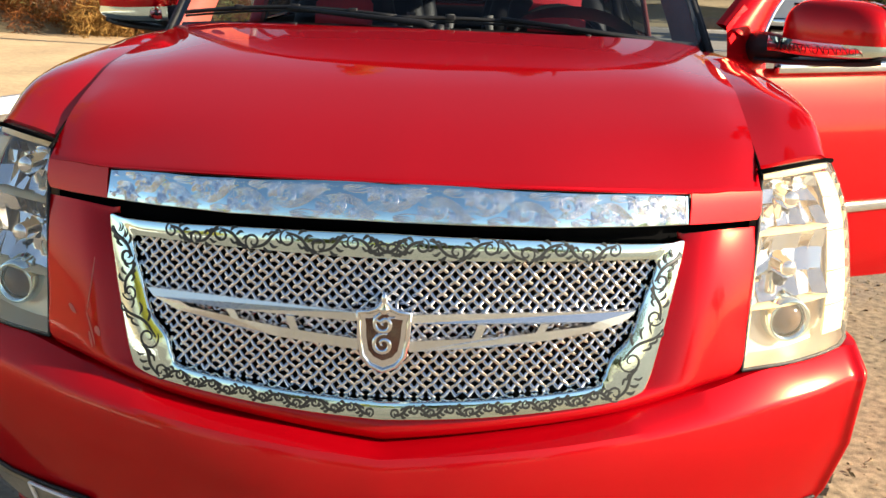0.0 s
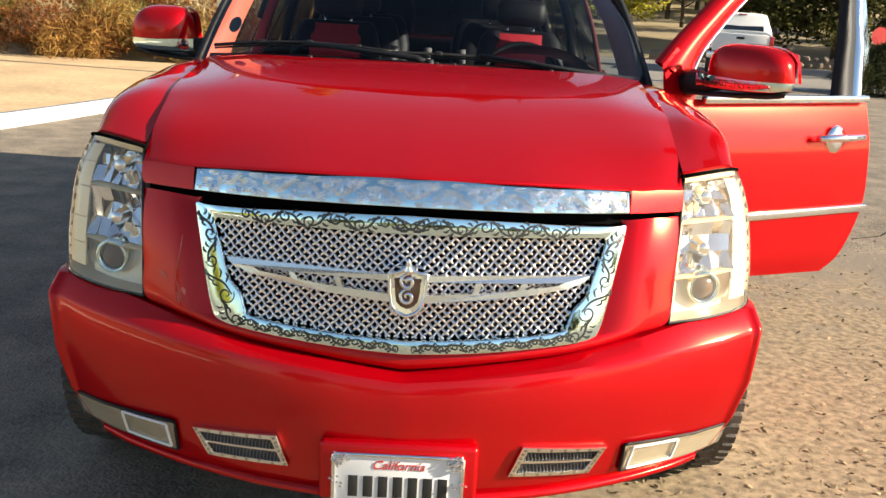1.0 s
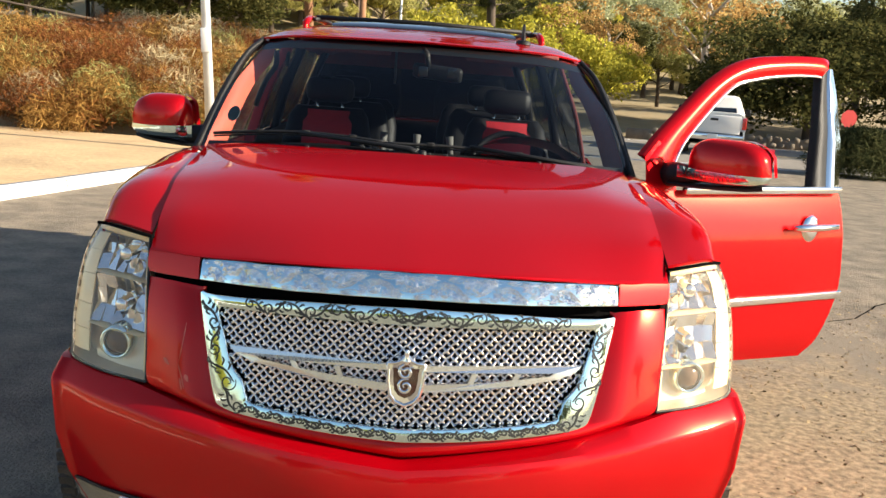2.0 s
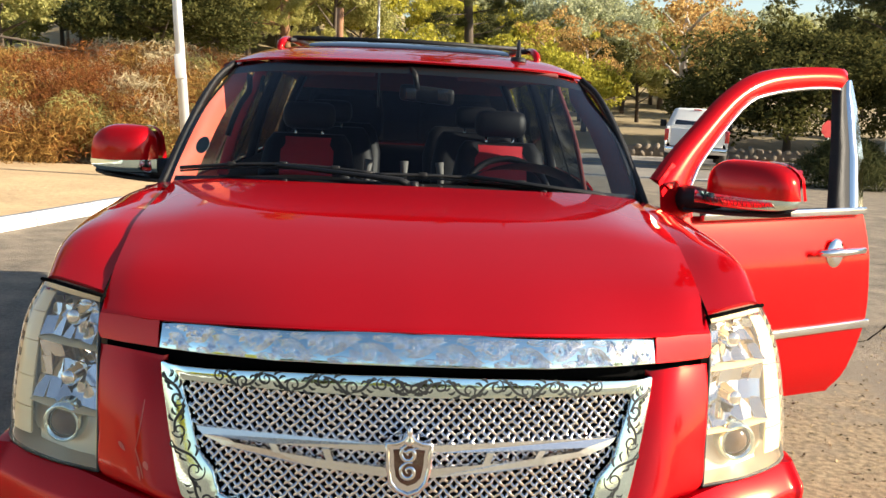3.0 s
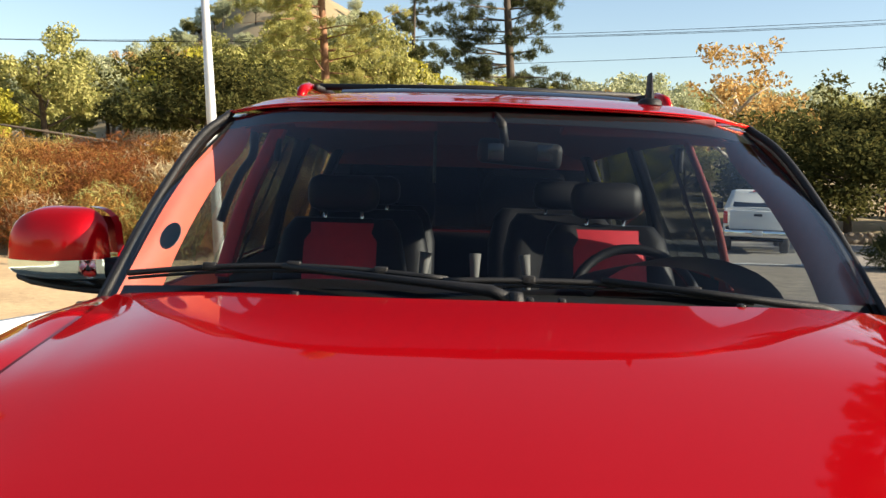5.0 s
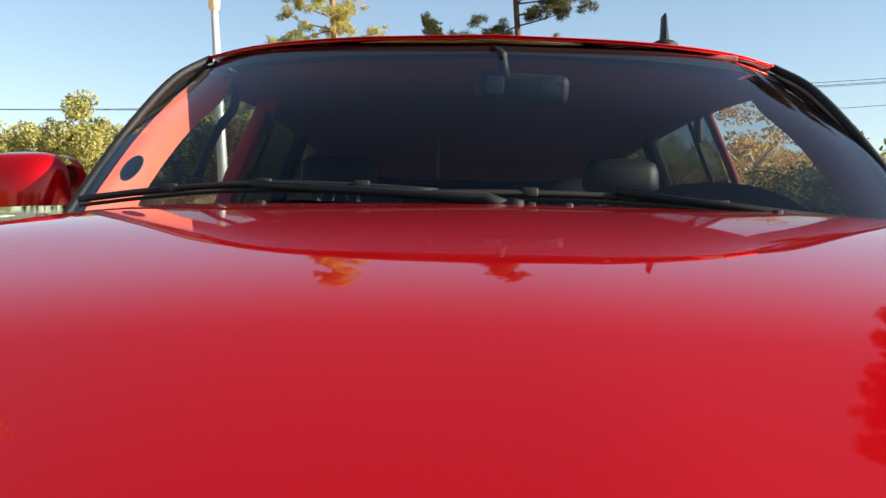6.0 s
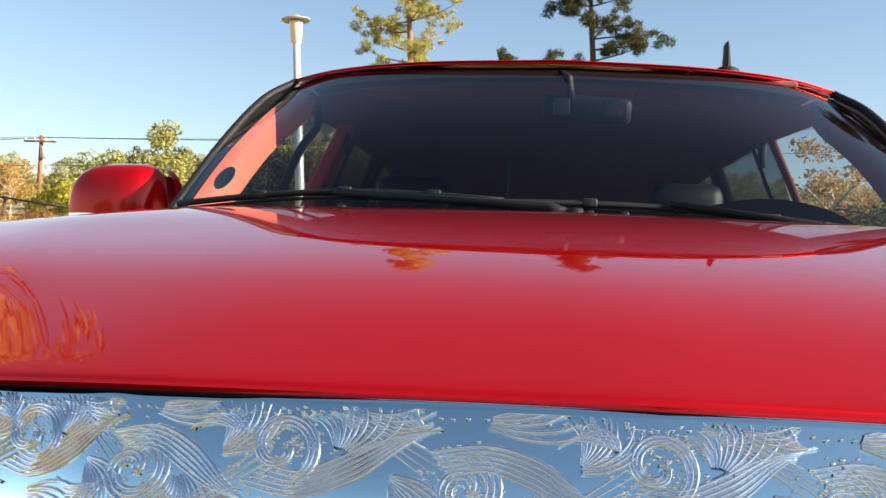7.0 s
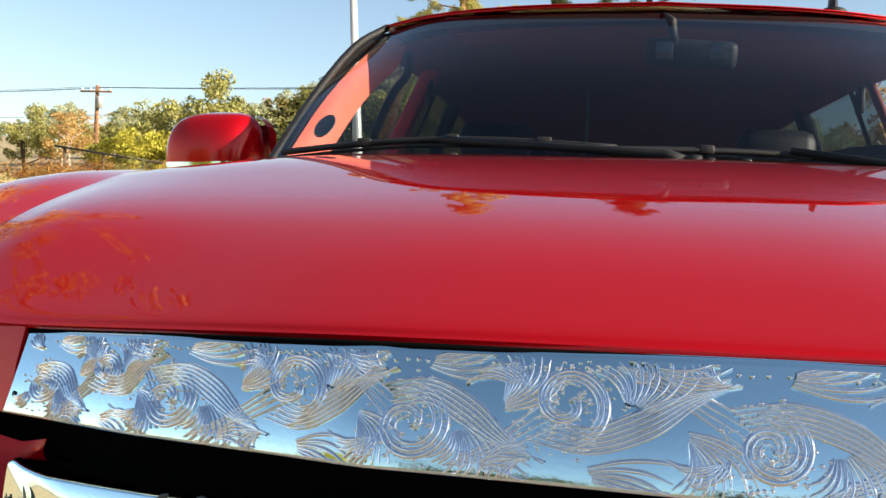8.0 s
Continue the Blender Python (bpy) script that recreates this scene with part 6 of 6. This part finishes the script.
for k in range(80):
    y = rr.uniform(58, 125)
    x = rr.uniform(-0.58, 0.56) * y
    if y < 80 and abs(math.degrees(math.atan2(x, y)) + 28.4) < 3.2:
        continue
    src = rr.choice((olive, olive, grey, grey, yellow, olive, syc))
    s = fit(src, x, y, rr.uniform(0.75, 1.15) * (1.0 if y > 80 else 0.8), rr.uniform(0.72, 1.02))
    copy_thing(src, put(src, x, y, rr.uniform(0, 360))).scale = (s, s, s * rr.uniform(0.8, 1.1))
for k in range(34):
    y = rr.uniform(66, 108)
    x = math.tan(radians(rr.uniform(-8, 24))) * y
    src = rr.choice((olive, grey, grey, yellow))
    s = fit(src, x, y, 1.6, rr.uniform(0.86, 1.0))
    copy_thing(src, put(src, x, y, rr.uniform(0, 360))).scale = (s, s, s)
# the wooded hill behind the brush
for k in range(64):
    y = rr.uniform(56, 112)
    a = rr.uniform(-23, -2)
    x = math.tan(radians(a)) * y
    src = rr.choice((olive, olive, grey, grey, grey, oak, yellow, syc if a < -12 else olive))
    s = fit(src, x, y, 1.25, rr.uniform(0.7, 1.02))
    copy_thing(src, put(src, x, y, rr.uniform(0, 360))).scale = (s, s, s)
# trees beyond the picture, which shade the road and show in the paint
for src, spots in ((oak, ((30, 12, 10, 1.2), (33, 24, 70, 1.3), (27, 31, 150, 1.1), (-14, -34, 30, 1.2), (6, -42, 80, 1.4), (22, -36, 200, 1.2))), (yellow, ((-24, -22, 40, 1.3), (-4, -38, 10, 1.4))), (olive, ((14, -44, 90, 1.3), (-32, -30, 50, 1.3), (40, -20, 0, 1.3)))):
    for x, y, a, s in spots:
        copy_thing(src, put(src, x, y, a, 1.0, fall(y))).scale = (s, s, s)
m_ = put(syc, -15.7, 17.6, 40)
copy_thing(syc, m_).scale = (0.9, 0.9, 1.6)
pa = pine("pine", "tall pine with thin yellow-green needles", 21.0, 8.4, L_PINE, 41, 0.10)
pa.matrix_basis = put(pa, -6.1, 52.0) @ pose(0, 0, 0, 0, -4, 0)
pb = pine("pine", "tall dark pine with open branches", 19.5, 7.4, L_PINE_DARK, 42)
pb.matrix_basis = put(pb, 3.75, 46.5) @ pose(0, 0, 0, 0, -4, 0)
pc = pine("pine", "dark pine standing beside the lot", 19.0, 5.6, L_PINE_DARK, 43, 0.20)
pc.matrix_basis = put(pc, 13.2, 21.5, 0, 1.0, fall(21.5))
copy_thing(olive, put(olive, -3.9, 57.0, 70)).scale = (0.95, 0.95, 1.25)
copy_thing(pb, put(pb, -2.0, 66.0, 100, 0.6)).scale = (0.7, 0.7, 0.7)

# lamp posts
def lamp_post(x, y, h, z, box_at=None, base=False):
    root = thing("lamp_post", "pale steel lamp post with a saucer-shaped lantern", "street lamp", pose(x, y, z), "lamp posts of the lot")
    part("pole", tube(bmesh.new(), [(0, 0, -0.1), (0, 0, h * 0.5), (0, 0, h - 0.45)], [0.088, 0.076, 0.055], 12), STEEL, root)
    part("lantern", turned(bmesh.new(), [(0.05, h - 0.50), (0.06, h - 0.47), (0.085, h - 0.45), (0.105, h - 0.15), (0.11, h - 0.12), (0.0, h - 0.12)], 20), LAMP_GLASS, root, "cream glass lantern")
    part("saucer", turned(bmesh.new(), [(0.0, h), (0.04, h - 0.012), (0.10, h - 0.05), (0.225, h - 0.085), (0.232, h - 0.095), (0.225, h - 0.105), (0.10, h - 0.10), (0.0, h - 0.09)], 28), LAMP_CAP, root, "tan saucer-shaped cap")
    if box_at:
        part("box", box(bmesh.new(), (0, -0.09, box_at), (0.15, 0.10, 0.40), None, 0.01), WHITE, root, "white box strapped to the pole")
    if base:
        part("footing", turned(bmesh.new(), [(0.0, 0.45), (0.26, 0.45), (0.28, 0.42), (0.28, -0.1)], 20), CONCRETE, root)
    return root
near_post = lamp_post(-3.50, 14.4, 5.46, fall(14.4), 2.03)
near_post.matrix_basis = near_post.matrix_basis @ pose(0, 0, 0, 0, -3.9, 0)
lamp_post(-1.08, 49.0, 6.45 - rise(-1.08, 49), rise(-1.08, 49), None)
lamp_post(16.6, 29.5, 5.2, fall(29.5), None, True)

# post, signs, utility pole and wires
tagged(part("post", tube(bmesh.new(), [(-2.84, 45, rise(-2.84, 45) - 0.2), (-2.84, 45, 5.35)], 0.16, 10), RED_BARK), "short rust-brown wooden post on slope", "post")
sg = thing("sign", "small white sign board on the slope", "sign", pose(-9.36, 30, rise(-9.36, 30)))
part("board", box(bmesh.new(), (0, 0, 2.25 - rise(-9.36, 30)), (0.55, 0.05, 0.40), None, 0.01), WHITE, sg)
part("leg", tube(bmesh.new(), [(0, 0.04, -0.3), (0, 0.04, 2.2 - rise(-9.36, 30))], 0.03, 8), STEEL, sg)
st = thing("stop_sign", "red octagonal road sign on a post", "sign", pose(18.2, 37.4, fall(37.4), 0, 0, 8))
o = [(0.38 * math.cos(a), 0.38 * math.sin(a)) for a in np.linspace(math.pi / 8, 2 * math.pi + math.pi / 8, 9)[:-1]]
part("board", extrude_outline(bmesh.new(), o, lambda x, z, h: Vector((x, -h, 1.48 + z)), 0.01), SIGN_RED, st, smooth=False)
part("leg", tube(bmesh.new(), [(0, 0.03, -0.2), (0, 0.03, 1.8)], 0.03, 8), STEEL, st)
up = thing("utility_pole", "brown timber utility pole with cross-arm", "utility pole", pose(-42.15, 78, rise(-42.15, 78)))
H = 11.9 - rise(-42.15, 78)
part("pole", tube(bmesh.new(), [(0, 0, -0.5), (0, 0, H)], [0.22, 0.17], 10), RED_BARK, up)
part("cross_arm", box(bmesh.new(), (0, -0.2, H - 0.55), (2.9, 0.14, 0.16), None, 0.02), RED_BARK, up)
for dx in (-1.3, -0.5, 0.5, 1.3):
    part("insulator", turned(bmesh.new(), [(0.06, H - 0.47), (0.09, H - 0.36), (0.05, H - 0.25), (0.0, H - 0.22)], 10, Matrix.Translation((dx, -0.2, 0))), WHITE, up)
part("transformer", turned(bmesh.new(), [(0.0, H - 1.0), (0.24, H - 1.0), (0.26, H - 1.1), (0.26, H - 2.0), (0.0, H - 2.0)], 16, Matrix.Translation((0.4, -0.3, 0))), STEEL, up)
wires = thing("power_lines", "thin power lines strung across the valley", "cable")
for dx, dz in ((-1.3, 0), (0.5, 0), (1.3, 0), (0.0, -2.4)):
    a = Vector((-42.15 + dx, 77.8, 11.7 + dz))
    for b in (Vector((60, 62 + dx, 15.5 + dz * 0.6)), Vector((-120, 90 + dx, 14.0 + dz))):
        pts = [a.lerp(b, u) - Vector((0, 0, 5.5 * u * (1 - u))) for u in np.linspace(0, 1, 14)]
        part("wire", tube(bmesh.new(), pts, 0.022, 4), BLACK, wires)

# rail fence on the slope
fence = thing("fence", "weathered two-rail timber fence on the slope", "fence")
for k in range(6):
    x = -21.0 + 1.68 * k
    part("post", tube(bmesh.new(), [(x, 36, rise(x, 36) - 0.3), (x, 36, 2.62 - 0.115 * (x + 13.2) * 1.05 + 0.10)], 0.06, 7), BARK, fence)
for z0, k in ((2.66, -0.122), (2.38, -0.045)):
    part("rail", tube(bmesh.new(), [(x, 35.93, z0 + k * (x + 13.2)) for x in (-21.4, -17, -12.3)], 0.045, 6), BARK, fence)

# stone wall across the road
wall = thing("stone_wall", "low dry-laid stone wall beyond the road", "wall", kind="structure")
part("core", box(bmesh.new(), (26, 37.9, fall(37.9) + 0.18), (34, 0.30, 0.5)), STONE, wall)
stones = []
for k in range(3):
    b = bmesh.new()
    bmesh.ops.create_icosphere(b, subdivisions=2, radius=0.5)
    rr = random.Random(60 + k)
    for v in b.verts:
        v.co *= 0.85 + 0.3 * rr.random()
        v.co = Vector((v.co.x, v.co.y * 0.7, v.co.z * 0.7))
    me = bpy.data.meshes.new("stone")
    b.to_mesh(me)
    b.free()
    me.materials.append(STONE)
    stones.append(me)
rr = random.Random(77)
for k in range(140):
    ob = new("stone", stones[k % 3])
    ob.parent = wall
    s = rr.uniform(0.20, 0.40)
    ob.matrix_basis = pose(10.0 + 0.23 * k * 0.55 * 1.6, 37.75, fall(37.7) + (0.12 + 0.28 * (k % 2)), rr.uniform(-20, 20), rr.uniform(0, 360), 0) @ Matrix.Diagonal((s, s, s, 1))

# rounded shrub by the road
me = leaves(51, [(0.55 * math.cos(a) * u, 0.55 * math.sin(a) * u, 0.35 + 0.5 * (1 - u), 0.42) for a in np.linspace(0, 6.28, 12) for u in (0.2, 0.7, 1.1)], 320, 0.10, 0.42, True)
me.materials.append(L_PINE_DARK)
sh = thing("shrub", "rounded grey-green ornamental grass beside the road", "shrub", pose(11.6, 22.0, fall(22.0)) @ Matrix.Diagonal((1.5, 1.5, 1.25, 1)))
ob = new("foliage", me)
ob.parent = sh

# white pickup
def pickup(m):
    root = thing("pickup_truck", "white pickup truck with red tail lamps", "car", m)
    W = 0.98
    rows = []
    for y, zt in ((0.0, 1.28), (0.02, 1.30), (2.0, 1.30), (2.02, 1.30)):
        rows.append([(-W, y, 0.62), (-W - 0.01, y, 0.95), (-W + 0.02, y, zt), (-W + 0.10, y, zt)])
    for s in (1, -1):
        solid(part("bed_side", grid([[(s * x, y, z) for x, z in ((W - 0.02, 0.62), (W, 0.95), (W - 0.02, 1.26), (W - 0.05, 1.30), (W - 0.10, 1.30))] for y in np.linspace(0, 2.0, 8)]), WHITE, root), 0.04)
        lamp = part("tail_lamp", box(bmesh.new(), (s * (W - 0.06), -0.01, 1.08), (0.13, 0.06, 0.36), None, 0.015), TAIL_RED, root, "red tail lamp")
        part("wheel", turned(bmesh.new(), [(0.0, 0.10), (0.22, 0.10), (0.25, 0.13), (0.37, 0.13), (0.40, 0.08), (0.40, -0.08), (0.37, -0.13), (0.0, -0.13)], 28, pose(s * 0.84, 1.15, 0.40, 0, 90, 0)), RUBBER, root)
        part("wheel", turned(bmesh.new(), [(0.0, 0.10), (0.22, 0.10), (0.25, 0.13), (0.37, 0.13), (0.40, 0.08), (0.40, -0.08), (0.37, -0.13), (0.0, -0.13)], 28, pose(s * 0.84, 4.65, 0.40, 0, 90, 0)), RUBBER, root)
        part("door_mirror", box(bmesh.new(), (s * 1.12, 3.75, 1.36), (0.22, 0.10, 0.24), None, 0.03), BLACK, root)
    gate = part("tailgate", box(bmesh.new(), (0, 0.0, 1.02), (1.62, 0.07, 0.56), None, 0.02), WHITE, root)
    part("gate_handle", box(bmesh.new(), (0, -0.045, 1.17), (0.24, 0.03, 0.07), None, 0.01), BLACK, gate)
    part("rear_bumper", box(bmesh.new(), (0, -0.10, 0.62), (1.90, 0.18, 0.20), None, 0.03), CHROME, root)
    part("number_plate", box(bmesh.new(), (0, -0.195, 0.64), (0.30, 0.01, 0.14), None, 0.003), PLATE, root)
    part("bed_floor", box(bmesh.new(), (0, 1.0, 0.72), (1.8, 2.0, 0.1)), DARK, root)
    cab = part("cab", panel_cab(W), WHITE, root)
    bm = bmesh.new()
    bm.faces.new([bm.verts.new(p) for p in ((-0.72, 2.09, 1.36), (0.72, 2.09, 1.36), (0.62, 2.19, 1.80), (-0.62, 2.19, 1.80))])
    part("rear_window", bm, TINT_SOLID, cab)
    part("brake_lamp", box(bmesh.new(), (0, 2.19, 1.87), (0.26, 0.04, 0.04), None, 0.01), TAIL_RED, cab)
    for s in (1, -1):
        bm = bmesh.new()
        bm.faces.new([bm.verts.new((s * x, y, z)) for x, y, z in ((0.945, 2.25, 1.36), (0.945, 3.8, 1.36), (0.80, 3.4, 1.80), (0.80, 2.35, 1.80))])
        part("side_window", bm, TINT_SOLID, cab)
    part("chassis", box(bmesh.new(), (0, 2.6, 0.50), (1.5, 5.0, 0.22), None, 0.03), DARK, root)
    return root
def panel_cab(W):
    rows = []
    for y, zt, k in ((2.06, 1.34, 1.0), (2.10, 1.36, 1.0), (2.18, 1.84, 0.80), (2.28, 1.90, 0.77), (3.2, 1.91, 0.77), (3.45, 1.84, 0.78), (4.05, 1.34, 0.98), (5.4, 1.20, 0.96), (5.55, 0.95, 0.95)):
        rows.append([(-W, y, 0.55), (-W, y, 1.0), (-W * 0.985, y, 1.30 if zt > 1.3 else zt - 0.05), (-W * k, y, zt - 0.04), (-W * k * 0.8, y, zt), (0, y, zt + 0.01), (W * k * 0.8, y, zt), (W * k, y, zt - 0.04), (W * 0.985, y, 1.30 if zt > 1.3 else zt - 0.05), (W, y, 1.0), (W, y, 0.55)])
    bm = grid(rows)
    bm.faces.new([bm.verts.new(p) for p in rows[0]])
    return bm
pickup(pose(9.42, 27.6, fall(27.6), 0, 0, -17))
